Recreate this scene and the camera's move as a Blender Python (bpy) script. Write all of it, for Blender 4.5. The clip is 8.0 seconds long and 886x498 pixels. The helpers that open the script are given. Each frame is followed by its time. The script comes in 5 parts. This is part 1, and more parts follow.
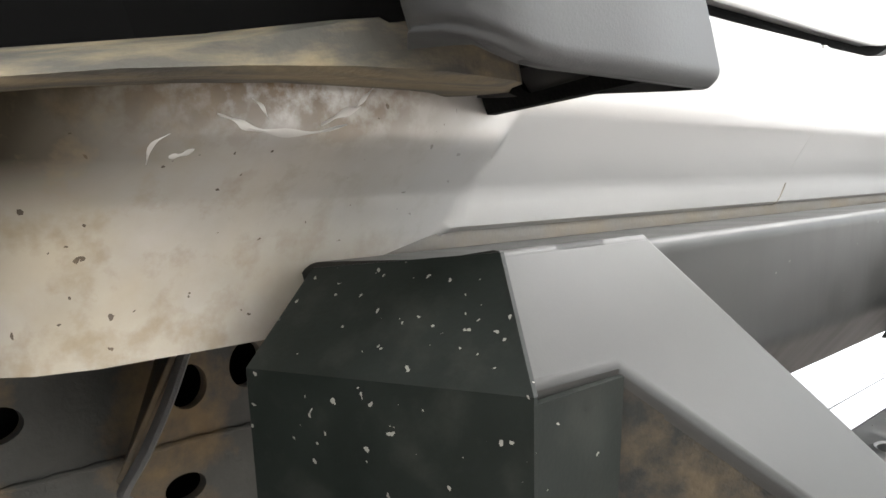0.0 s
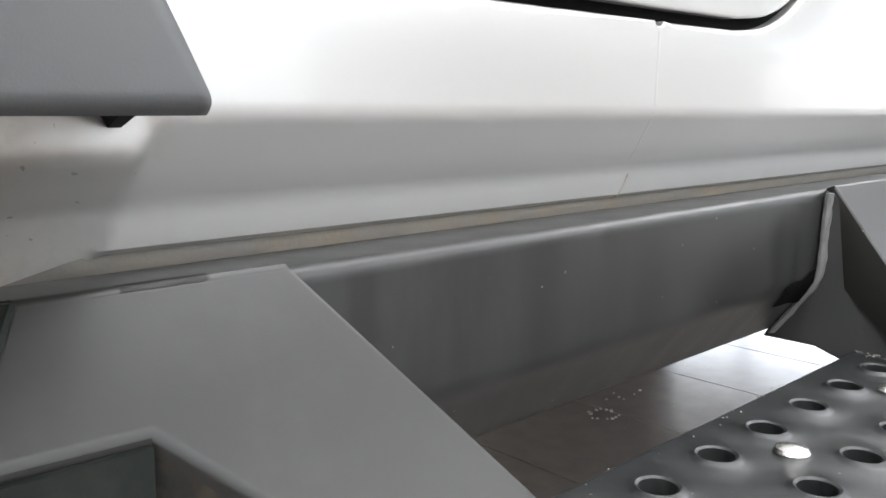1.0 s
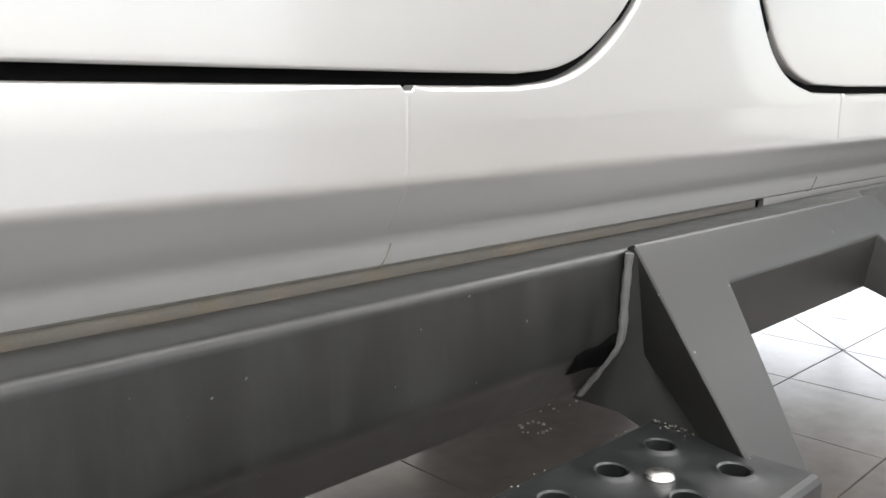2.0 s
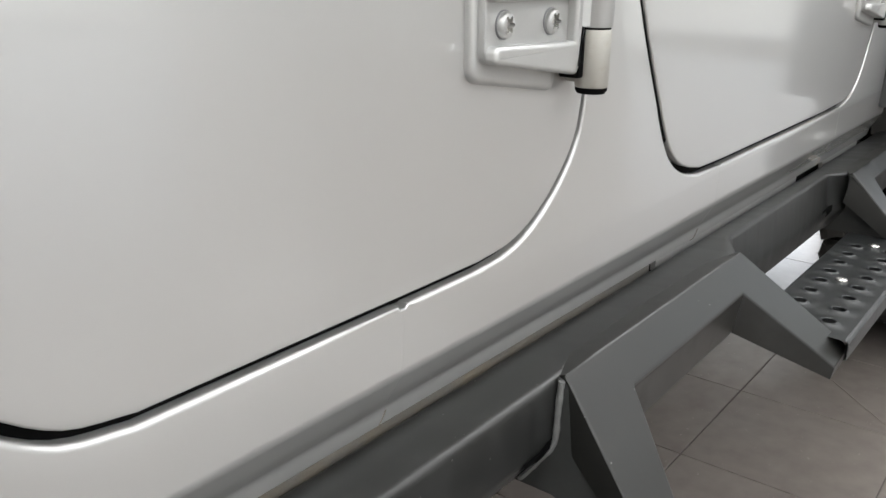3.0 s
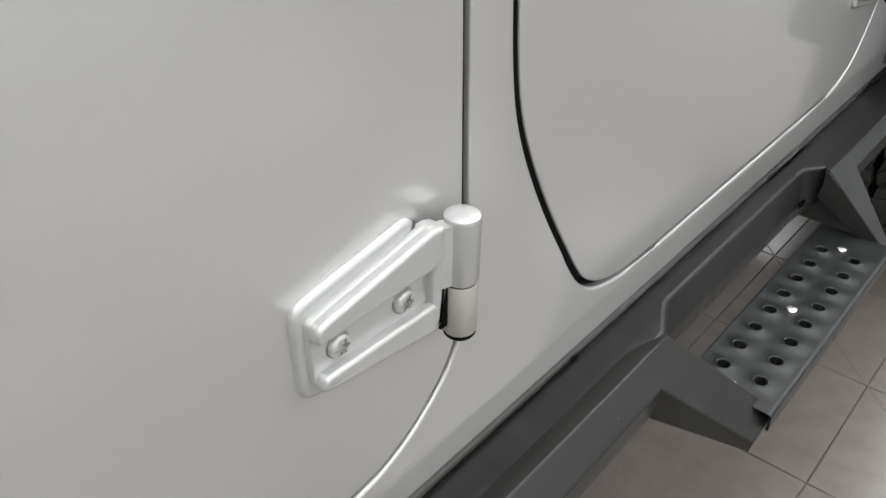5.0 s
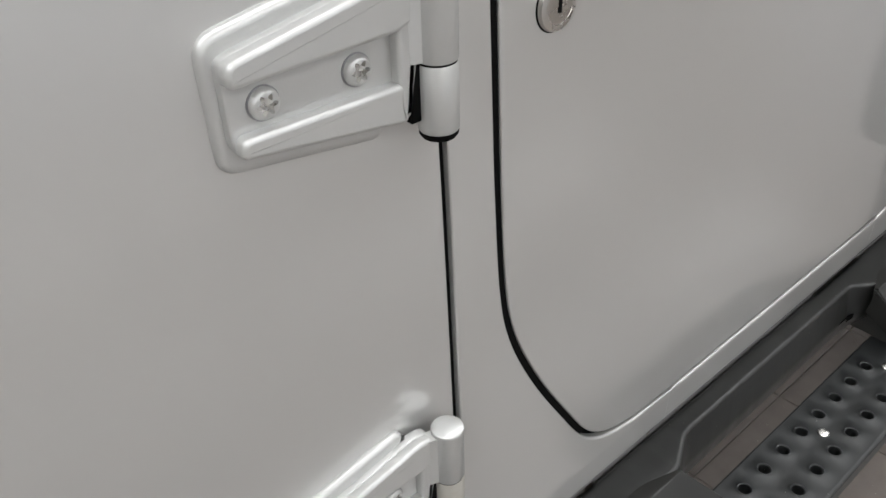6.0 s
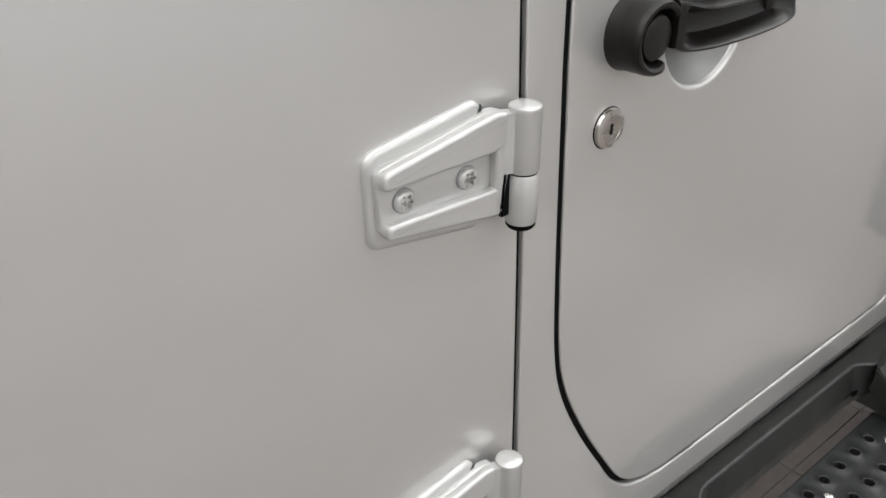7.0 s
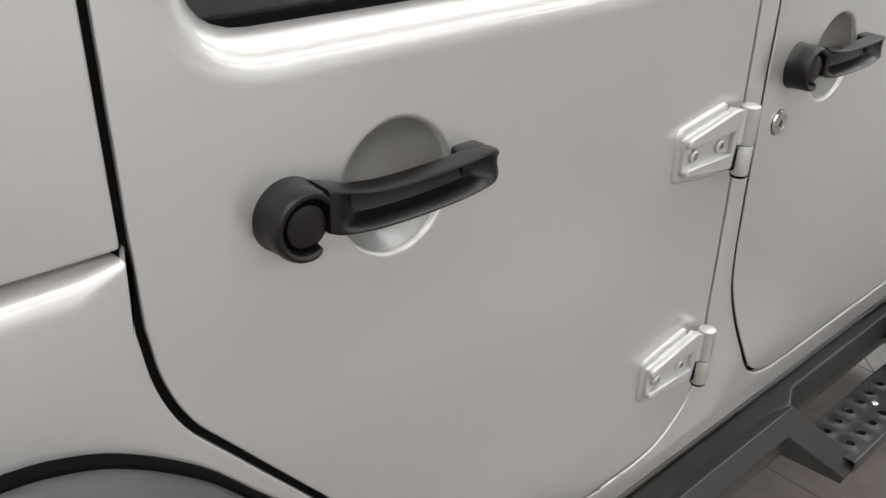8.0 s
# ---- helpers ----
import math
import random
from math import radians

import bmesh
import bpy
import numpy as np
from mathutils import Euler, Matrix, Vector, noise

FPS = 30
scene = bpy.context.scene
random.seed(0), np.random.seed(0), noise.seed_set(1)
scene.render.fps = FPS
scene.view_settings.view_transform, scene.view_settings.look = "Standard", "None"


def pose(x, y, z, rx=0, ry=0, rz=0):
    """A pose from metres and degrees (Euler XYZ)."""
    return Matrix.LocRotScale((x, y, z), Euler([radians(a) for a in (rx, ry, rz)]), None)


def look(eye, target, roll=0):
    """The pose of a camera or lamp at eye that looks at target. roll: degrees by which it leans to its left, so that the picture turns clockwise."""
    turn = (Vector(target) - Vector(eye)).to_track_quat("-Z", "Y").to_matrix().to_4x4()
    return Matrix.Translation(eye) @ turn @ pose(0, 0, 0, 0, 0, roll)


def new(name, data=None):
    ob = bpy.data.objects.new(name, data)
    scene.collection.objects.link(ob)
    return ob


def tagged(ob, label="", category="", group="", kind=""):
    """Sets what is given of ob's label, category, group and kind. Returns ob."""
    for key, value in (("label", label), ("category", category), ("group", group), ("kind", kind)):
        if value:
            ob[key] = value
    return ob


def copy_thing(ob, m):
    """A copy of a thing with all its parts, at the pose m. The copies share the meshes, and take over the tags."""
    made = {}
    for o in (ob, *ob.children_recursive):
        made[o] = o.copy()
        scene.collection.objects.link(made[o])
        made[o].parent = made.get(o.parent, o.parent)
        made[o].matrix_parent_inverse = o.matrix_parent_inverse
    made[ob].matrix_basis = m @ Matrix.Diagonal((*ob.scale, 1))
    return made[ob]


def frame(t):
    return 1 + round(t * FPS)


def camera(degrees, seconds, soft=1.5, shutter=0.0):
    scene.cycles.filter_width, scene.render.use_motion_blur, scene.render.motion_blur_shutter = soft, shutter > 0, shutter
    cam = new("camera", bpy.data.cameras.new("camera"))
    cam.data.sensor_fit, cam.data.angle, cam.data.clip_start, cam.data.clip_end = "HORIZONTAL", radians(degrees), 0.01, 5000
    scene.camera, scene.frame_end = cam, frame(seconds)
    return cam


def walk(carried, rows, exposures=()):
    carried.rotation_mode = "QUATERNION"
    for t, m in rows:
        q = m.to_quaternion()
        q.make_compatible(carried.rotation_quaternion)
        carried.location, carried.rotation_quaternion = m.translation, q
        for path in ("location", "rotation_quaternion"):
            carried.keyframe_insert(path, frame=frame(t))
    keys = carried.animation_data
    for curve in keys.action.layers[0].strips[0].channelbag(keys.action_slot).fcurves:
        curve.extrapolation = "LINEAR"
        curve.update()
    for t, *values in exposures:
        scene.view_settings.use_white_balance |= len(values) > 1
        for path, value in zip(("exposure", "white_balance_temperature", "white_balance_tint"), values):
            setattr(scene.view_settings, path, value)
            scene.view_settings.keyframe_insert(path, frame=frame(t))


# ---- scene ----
cam = camera(54.6, 8.0)
PATH = [
    (0, (-0.656, -0.179, 0.562), (0.786, 1.186, 0.321), 1.2),
    (0.2, (-0.64, -0.191, 0.569), (0.768, 1.203, 0.301), 1.2),
    (0.5, (-0.599, -0.211, 0.581), (0.781, 1.202, 0.263), 1.4),
    (1, (-0.543, -0.24, 0.58), (0.823, 1.182, 0.245), 0.6),
    (1.5, (-0.487, -0.26, 0.585), (0.861, 1.174, 0.226), 0.2),
    (2, (-0.434, -0.298, 0.618), (0.944, 1.107, 0.26), 0.2),
    (2.2, (-0.428, -0.326, 0.672), (0.983, 1.039, 0.292), -0.0),
    (3.3, (-0.543, -0.286, 0.891), (0.97, 0.781, 0.134), 1.9),
    (3.5, (-0.539, -0.277, 0.962), (0.961, 0.748, 0.125), 2.0),
    (4, (-0.495, -0.26, 1.071), (0.937, 0.674, 0.032), 2.0),
    (4.2, (-0.453, -0.263, 1.059), (0.963, 0.667, -0.004), 1.7),
    (5.3, (-0.304, -0.299, 1.136), (0.909, 0.821, 0.007), 0.1),
    (5.5, (-0.288, -0.304, 1.175), (0.892, 0.862, 0.059), -0.8),
    (6, (-0.266, -0.333, 1.264), (0.827, 0.897, 0.127), -1.6),
    (6.5, (-0.286, -0.358, 1.303), (0.815, 0.942, 0.255), -1.1),
    (7, (-0.384, -0.4, 1.343), (0.739, 0.924, 0.35), -0.2),
    (7.5, (-0.668, -0.467, 1.408), (0.483, 0.861, 0.455), 0.6),
    (7.7, (-0.785, -0.482, 1.435), (0.382, 0.837, 0.488), 0.9),
    (8, (-0.922, -0.506, 1.464), (0.264, 0.802, 0.524), 1.3),
]
walk(cam, [(t, look(eye, target, roll)) for t, eye, target, roll in PATH],
     exposures=((0, 1.72, 6400, 9), (0.5, 1.80, 6210, 9.5), (1, 1.24, 6150, 9.5), (1.5, 1.04, 6330, 9.5), (2.2, 0.93, 6350, 9.5), (3.3, 0.50, 6240, 7.5), (4.2, 0.36, 6220, 7.5),
                (5.3, 0.42, 6210, 7), (5.6, 0.38, 6210, 7), (6, 0.16, 6250, 8.5), (6.5, 0.16, 6330, 9), (7, 0.25, 6340, 9.5), (8, 0.20, 6400, 10.5)))

# ---- world and lights ----
world = bpy.data.worlds.new("daylight")
scene.world = world
world.use_nodes = True
wn = world.node_tree.nodes
sky = wn.new("ShaderNodeTexSky")
sky.sky_type, sky.sun_disc = "NISHITA", False
sky.sun_elevation, sky.sun_rotation = radians(40), radians(200)
world.node_tree.links.new(sky.outputs[0], wn["Background"].inputs[0])
wn["Background"].inputs[1].default_value = 0.05
LAMP = 4.7          # ceiling panels
SHOPFRONT = 62.0    # daylight through the shopfront glazing
FAR_GLASS = 72.0    # daylight through the glazing beyond the car
END_GLASS = 33.0    # daylight through the glazed end ahead of the car


# ---- materials ----
def material(name, colour, rough=0.5, metal=0.0, coat=0.0, coat_rough=0.05, mottle=0.06, mottle_scale=9.0,
             bump=0.05, bump_scale=220.0, spec=0.5):
    m = bpy.data.materials.new(name)
    m.use_nodes = True
    nt = m.node_tree
    n, ln = nt.nodes, nt.links
    b = n["Principled BSDF"]
    b.inputs["Metallic"].default_value = metal
    b.inputs["Coat Weight"].default_value = coat
    b.inputs["Coat Roughness"].default_value = coat_rough
    b.inputs["Coat IOR"].default_value = 1.75
    b.inputs["Specular IOR Level"].default_value = spec
    geo = n.new("ShaderNodeNewGeometry")
    big = n.new("ShaderNodeTexNoise")
    big.inputs["Scale"].default_value, big.inputs["Detail"].default_value = mottle_scale, 6
    fine = n.new("ShaderNodeTexNoise")
    fine.inputs["Scale"].default_value, fine.inputs["Detail"].default_value = bump_scale, 3
    for t in (big, fine):
        ln.new(geo.outputs["Position"], t.inputs["Vector"])
    mix = n.new("ShaderNodeMix")
    mix.data_type = "RGBA"
    mix.inputs[6].default_value = (*[c * (1 - mottle) for c in colour], 1)
    mix.inputs[7].default_value = (*[min(1, c * (1 + mottle)) for c in colour], 1)
    ln.new(big.outputs["Fac"], mix.inputs[0])
    ln.new(mix.outputs[2], b.inputs["Base Color"])
    rr = n.new("ShaderNodeMapRange")
    rr.inputs[3].default_value, rr.inputs[4].default_value = rough * 0.85, min(1, rough * 1.15)
    ln.new(big.outputs["Fac"], rr.inputs[0])
    ln.new(rr.outputs[0], b.inputs["Roughness"])
    bp = n.new("ShaderNodeBump")
    bp.inputs["Strength"].default_value, bp.inputs["Distance"].default_value = bump, 0.002
    ln.new(fine.outputs["Fac"], bp.inputs["Height"])
    ln.new(bp.outputs[0], b.inputs["Normal"])
    return m


def soiled_or_shaded(m, colour, x0, x1, top=9.0, bottom=-9.0, scale=14.0, low=0.42, high=0.62, rough=0.85, amount=0.9, speck=0.0, speck_colour=(0.5, 0.48, 0.44), stretch=1.0):
    """Dried mud over a material, or shade painted the same way: ragged patches that thin out between x0 (full) and x1
    (none), and small specks.
    """
    nt = m.node_tree
    n, ln = nt.nodes, nt.links
    b = n["Principled BSDF"]
    old, old_rough = b.inputs["Base Color"].links[0].from_socket, b.inputs["Roughness"].links[0].from_socket
    geo = n.new("ShaderNodeNewGeometry")
    sep = n.new("ShaderNodeSeparateXYZ")
    ln.new(geo.outputs["Position"], sep.inputs[0])
    ramp = n.new("ShaderNodeMapRange")
    ramp.inputs[1].default_value, ramp.inputs[2].default_value = x0, x1
    ramp.inputs[3].default_value, ramp.inputs[4].default_value = 1.0, 0.0
    ln.new(sep.outputs[0], ramp.inputs[0])
    high_up = n.new("ShaderNodeMapRange")
    high_up.inputs[1].default_value, high_up.inputs[2].default_value = top - 0.06, top
    high_up.inputs[3].default_value, high_up.inputs[4].default_value = 1.0, 0.0
    ln.new(sep.outputs[2], high_up.inputs[0])
    low_down = n.new("ShaderNodeMapRange")
    low_down.inputs[1].default_value, low_down.inputs[2].default_value = bottom, bottom + 0.02
    ln.new(sep.outputs[2], low_down.inputs[0])
    both = n.new("ShaderNodeMath")
    both.operation = "MULTIPLY"
    ln.new(high_up.outputs[0], both.inputs[0])
    ln.new(low_down.outputs[0], both.inputs[1])
    zone = n.new("ShaderNodeMath")
    zone.operation = "MULTIPLY"
    ln.new(ramp.outputs[0], zone.inputs[0])
    ln.new(both.outputs[0], zone.inputs[1])
    cloud = n.new("ShaderNodeTexNoise")
    cloud.inputs["Scale"].default_value, cloud.inputs["Detail"].default_value, cloud.inputs["Roughness"].default_value = scale, 9, 0.62
    along = n.new("ShaderNodeVectorMath")
    along.operation = "MULTIPLY"
    along.inputs[1].default_value = (1.0 / stretch, 1.0, 1.0)
    ln.new(geo.outputs["Position"], along.inputs[0])
    ln.new(along.outputs[0], cloud.inputs["Vector"])
    edge = n.new("ShaderNodeMapRange")
    edge.inputs[1].default_value, edge.inputs[2].default_value = low, high
    ln.new(cloud.outputs["Fac"], edge.inputs[0])
    mul = n.new("ShaderNodeMath")
    mul.operation = "MULTIPLY"
    ln.new(edge.outputs[0], mul.inputs[0])
    ln.new(zone.outputs[0], mul.inputs[1])
    amt = n.new("ShaderNodeMath")
    amt.operation = "MULTIPLY"
    amt.inputs[1].default_value = amount
    ln.new(mul.outputs[0], amt.inputs[0])
    mix = n.new("ShaderNodeMix")
    mix.data_type = "RGBA"
    ln.new(amt.outputs[0], mix.inputs[0])
    ln.new(old, mix.inputs[6])
    tint = n.new("ShaderNodeMix")
    tint.data_type = "RGBA"
    tint.inputs[6].default_value = (*[c * 0.6 for c in colour], 1)
    tint.inputs[7].default_value = (*colour, 1)
    fine = n.new("ShaderNodeTexNoise")
    fine.inputs["Scale"].default_value, fine.inputs["Detail"].default_value = scale * 6, 5
    ln.new(geo.outputs["Position"], fine.inputs["Vector"])
    ln.new(fine.outputs["Fac"], tint.inputs[0])
    ln.new(tint.outputs[2], mix.inputs[7])
    out = mix.outputs[2]
    if speck:
        vor = n.new("ShaderNodeTexVoronoi")
        vor.inputs["Scale"].default_value = 330.0
        warp = n.new("ShaderNodeTexNoise")
        warp.inputs["Scale"].default_value, warp.inputs["Detail"].default_value = 160.0, 4
        ln.new(geo.outputs["Position"], warp.inputs["Vector"])
        push = n.new("ShaderNodeVectorMath")
        push.operation = "MULTIPLY_ADD"
        push.inputs[1].default_value = (0.006, 0.006, 0.009)
        ln.new(warp.outputs["Color"], push.inputs[0])
        ln.new(geo.outputs["Position"], push.inputs[2])
        ln.new(push.outputs[0], vor.inputs["Vector"])
        pick = n.new("ShaderNodeSeparateColor")
        ln.new(vor.outputs["Color"], pick.inputs[0])
        size = n.new("ShaderNodeMapRange")
        size.inputs[1].default_value, size.inputs[2].default_value = 1 - speck, 1.0
        size.inputs[3].default_value, size.inputs[4].default_value = 0.0, 0.28
        ln.new(pick.outputs[0], size.inputs[0])
        less = n.new("ShaderNodeMath")
        less.operation = "LESS_THAN"
        ln.new(vor.outputs["Distance"], less.inputs[0])
        ln.new(size.outputs[0], less.inputs[1])
        near = n.new("ShaderNodeMath")
        near.operation = "MULTIPLY"
        ln.new(less.outputs[0], near.inputs[0])
        ln.new(zone.outputs[0], near.inputs[1])
        dots = n.new("ShaderNodeMix")
        dots.data_type = "RGBA"
        dots.inputs[7].default_value = (*speck_colour, 1)
        ln.new(near.outputs[0], dots.inputs[0])
        ln.new(out, dots.inputs[6])
        out = dots.outputs[2]
    ln.new(out, b.inputs["Base Color"])
    rmix = n.new("ShaderNodeMix")
    ln.new(amt.outputs[0], rmix.inputs[0])
    ln.new(old_rough, rmix.inputs[2])
    rmix.inputs[3].default_value = rough
    ln.new(rmix.outputs[0], b.inputs["Roughness"])
    for socket in (b.inputs["Coat Weight"], b.inputs["Metallic"]):
        if socket.default_value > 0:
            bare = n.new("ShaderNodeMapRange")
            bare.inputs[3].default_value, bare.inputs[4].default_value = 1.0, 0.0
            ln.new(amt.outputs[0], bare.inputs[0])
            left = n.new("ShaderNodeMath")
            left.operation = "MULTIPLY"
            ln.new(bare.outputs[0], left.inputs[0])
            left.inputs[1].default_value = socket.default_value
            if socket.is_linked:
                ln.new(socket.links[0].from_socket, left.inputs[1])
            ln.new(left.outputs[0], socket)
    return m


def glow(name, colour, strength):
    m = bpy.data.materials.new(name)
    m.use_nodes = True
    b = m.node_tree.nodes["Principled BSDF"]
    b.inputs["Base Color"].default_value = (*colour, 1)
    b.inputs["Emission Color"].default_value = (*colour, 1)
    b.inputs["Emission Strength"].default_value = strength
    return m


SILVER = soiled_or_shaded(material("silver_paint", (0.545, 0.541, 0.531), 0.37, 0.60, 1.0, 0.09, 0.02, 5.0, 0.012, 900.0),
                (0.46, 0.385, 0.26), -0.52, -0.41, 0.70, -9.0, 9.0, 0.36, 0.64, 0.8, 0.75, 0.11, (0.09, 0.07, 0.05))
soiled_or_shaded(SILVER, (0.24, 0.155, 0.075), -0.495, -0.455, 0.66, 0.5565, 90.0, 0.42, 0.56, 0.9, 0.9)
# wheel-arch shade at the panel's rear end, painted in as near-black brown
soiled_or_shaded(SILVER, (0.045, 0.036, 0.021), -0.585, -0.520, 0.66, 0.537, 12.0, 0.22, 0.42, 0.9, 1.0)
soiled_or_shaded(SILVER, (0.30, 0.22, 0.12), -0.54, -0.40, 0.60, -9.0, 60.0, 0.52, 0.66, 0.9, 0.5)
soiled_or_shaded(SILVER, (0.24, 0.175, 0.10), 5.0, 6.0, 0.545, -9.0, 26.0, 0.36, 0.66, 0.85, 0.5)
# body silver darkened: the hollow's shade is put into its colour
CUP_SHADED = material("shaded_recess_paint", (0.30, 0.30, 0.293), 0.45, 0.5, 0.7, 0.2, 0.02, 5.0, 0.012, 900.0)
CAST = material("painted_casting", (0.48, 0.48, 0.472), 0.32, 0.42, 0.5, 0.12, 0.03, 30.0, 0.05, 700.0)
POWDER = soiled_or_shaded(material("black_powder_coat", (0.0115, 0.0114, 0.0103), 0.36, 0.0, 0.0, 0.1, 0.2, 14.0, 0.015, 1400.0, 0.46),
                (0.12, 0.115, 0.1), -0.44, -0.30, 9.0, -9.0, 26.0, 0.5, 0.85, 0.9, 0.12)
soiled_or_shaded(POWDER, (0.05, 0.05, 0.047), 5.0, 6.0, 9.0, -9.0, 16.0, 0.52, 0.8, 0.7, 0.35, 0.010, (0.15, 0.15, 0.14))
BARCOAT = soiled_or_shaded(material("scuffed_powder_coat", (0.0125, 0.0126, 0.0120), 0.36, 0.0, 0.0, 0.1, 0.2, 14.0, 0.015, 1400.0, 0.5),
                 (0.055, 0.056, 0.055), 5.0, 6.0, 0.575, -9.0, 9.0, 0.40, 0.72, 0.6, 0.45, 0.02, (0.16, 0.16, 0.15), stretch=0.22)
CAPCOAT = soiled_or_shaded(material("dirty_powder_coat", (0.0095, 0.0120, 0.0105), 0.5, 0.0, 0.0, 0.1, 0.4, 45.0, 0.03, 700.0, 0.2),
                 (0.05, 0.052, 0.044), 5.0, 6.0, 9.0, -9.0, 60.0, 0.5, 0.8, 0.9, 0.5, 0.40, (0.24, 0.235, 0.21))
SKIRT = soiled_or_shaded(material("stained_powder_coat", (0.012, 0.0125, 0.012), 0.6, 0.0, 0.0, 0.1, 0.3, 45.0, 0.1, 700.0, 0.3),
               (0.10, 0.075, 0.045), 5.0, 6.0, 9.0, -9.0, 60.0, 0.42, 0.62, 0.95, 0.7, 0.06, (0.3, 0.28, 0.25))
STEEL = soiled_or_shaded(material("step_plate_paint", (0.0135, 0.0145, 0.0148), 0.38, 0.0, 0.0, 0.1, 0.2, 25.0, 0.04, 900.0, 0.46),
               (0.055, 0.055, 0.052), 5.0, 6.0, 9.0, -9.0, 34.0, 0.52, 0.78, 0.7, 0.4, 0.012, (0.25, 0.24, 0.22))
PLASTIC = material("grained_plastic", (0.066, 0.068, 0.070), 0.48, 0.0, 0.0, 0.1, 0.08, 10.0, 0.05, 1600.0)
HANDLE = material("black_handle_plastic", (0.0060, 0.0050, 0.0044), 0.36, 0.0, 0.0, 0.1, 0.1, 20.0, 0.05, 1800.0, 0.34)
MUDDY = soiled_or_shaded(material("muddy_plastic", (0.075, 0.072, 0.062), 0.7, 0, 0, 0.1, 0.2, 20, 0.3, 300.0),
               (0.30, 0.245, 0.155), 5.0, 6.0, 9.0, -9.0, 95.0, 0.40, 0.58, 0.95, 0.85, stretch=7.0)
RUSTY = soiled_or_shaded(material("worn_chassis_paint", (0.065, 0.066, 0.060), 0.7, 0, 0, 0.1, 0.5, 45, 0.3, 300.0),
               (0.25, 0.18, 0.10), 5.0, 6.0, 9.0, -9.0, 18.0, 0.46, 0.62, 0.95, 0.9)
TREAD = material("dusty_tread_rubber", (0.038, 0.036, 0.033), 0.8, 0, 0, 0.1, 0.3, 40.0, 0.3, 400.0)
RUBBER = material("tyre_rubber", (0.0030, 0.0030, 0.0029), 0.8, 0, 0, 0.1, 0.25, 30.0, 0.25, 500.0, 0.1)
# black rubber, also used where a gap's shade is put into colour
SEAL_SHADE = material("black_seal_and_shade", (0.003, 0.003, 0.003), 0.85, 0, 0, 0.1, 0.1, 20.0, 0.05, 300.0, 0.06)
# near-black that stands for the shade inside hollows
CAVITY_SHADE = material("cavity_shade", (0.005, 0.005, 0.005), 0.9, 0, 0, 0.1, 0.2, 20.0, 0.1, 300.0, 0.1)
STEELBRIGHT = material("bright_zinc", (0.75, 0.74, 0.71), 0.25, 1.0, 0, 0.1, 0.08, 60.0, 0.1, 500.0)
NICKEL = material("brushed_nickel", (0.55, 0.53, 0.5), 0.28, 1.0, 0, 0.1, 0.06, 60.0, 0.06, 900.0)
# own metal for star recesses, to put their shade and glints into colour
RECESS_SHADE = material("recess_shade_metal", (0.55, 0.54, 0.52), 0.28, 0.85, 0, 0.1, 0.3, 200.0, 0.1, 900.0)
CRUMB = material("dried_dirt", (0.17, 0.16, 0.145), 0.9, 0, 0, 0.1, 0.3, 200.0, 0.2, 900.0)
CHIP = material("pale_plaster_chip", (0.30, 0.285, 0.26), 0.85, 0, 0, 0.1, 0.3, 200.0, 0.2, 900.0)
SEALANT = material("seam_sealer", (0.23, 0.205, 0.17), 0.5, 0.1, 0.2, 0.2, 0.15, 60.0, 0.2, 500.0)
FLANGE = soiled_or_shaded(material("sill_flange_paint", (0.165, 0.155, 0.14), 0.5, 0.2, 0.3, 0.2, 0.1, 30.0, 0.1, 500.0),
                (0.24, 0.19, 0.12), -0.15, 0.20, 9.0, -9.0, 22.0, 0.4, 0.7, 0.9, 0.8)
WIPED = material("wiped_paint", (0.62, 0.61, 0.58), 0.4, 0.3, 0.4, 0.1, 0.1, 80.0, 0.05, 700.0)
# silver casting with a warm reflection mixed into its colour
WARM_REFLECTION = soiled_or_shaded(material("casting_warm_reflection", (0.40, 0.385, 0.35), 0.42, 0.3, 0.2, 0.2, 0.06, 60.0, 0.06, 700.0),
              (0.36, 0.30, 0.22), 5.0, 6.0, 9.0, -9.0, 120.0, 0.5, 0.8, 0.7, 0.5)
TILE = soiled_or_shaded(material("grey_stone_tile", (0.172, 0.151, 0.138), 0.17, 0, 0, 0.1, 0.22, 22.0, 0.03, 90.0),
              (0.225, 0.200, 0.184), 5.0, 6.0, 9.0, -9.0, 5.5, 0.46, 0.66, 0.24, 0.55, 0.012, (0.42, 0.40, 0.37))
GROUT = material("dark_grout", (0.13, 0.11, 0.095), 0.9, 0, 0, 0.1, 0.2, 30.0, 0.2, 200.0)
WALLPAINT = material("grey_wall_paint", (0.40, 0.395, 0.38), 0.7, 0, 0, 0.1, 0.03, 1.5, 0.1, 120.0)
WHITEPAINT = material("white_wall_paint", (0.74, 0.73, 0.71), 0.7, 0, 0, 0.1, 0.03, 1.5, 0.1, 120.0)
CEILPAINT = material("white_ceiling_paint", (0.78, 0.78, 0.77), 0.8, 0, 0, 0.1, 0.02, 1.5, 0.1, 120.0)
FRAMEPAINT = material("grey_aluminium", (0.3, 0.3, 0.31), 0.4, 0.8, 0, 0.1, 0.05, 20.0, 0.05, 300.0)
TINT = material("tinted_glass", (0.03, 0.03, 0.03), 0.04, 0, 0, 0.1, 0.02, 3.0, 0.0, 50.0)
tn, tl = TILE.node_tree.nodes, TILE.node_tree.links
tb = tn["Principled BSDF"]
info, shade, tint = tn.new("ShaderNodeObjectInfo"), tn.new("ShaderNodeMapRange"), tn.new("ShaderNodeMix")
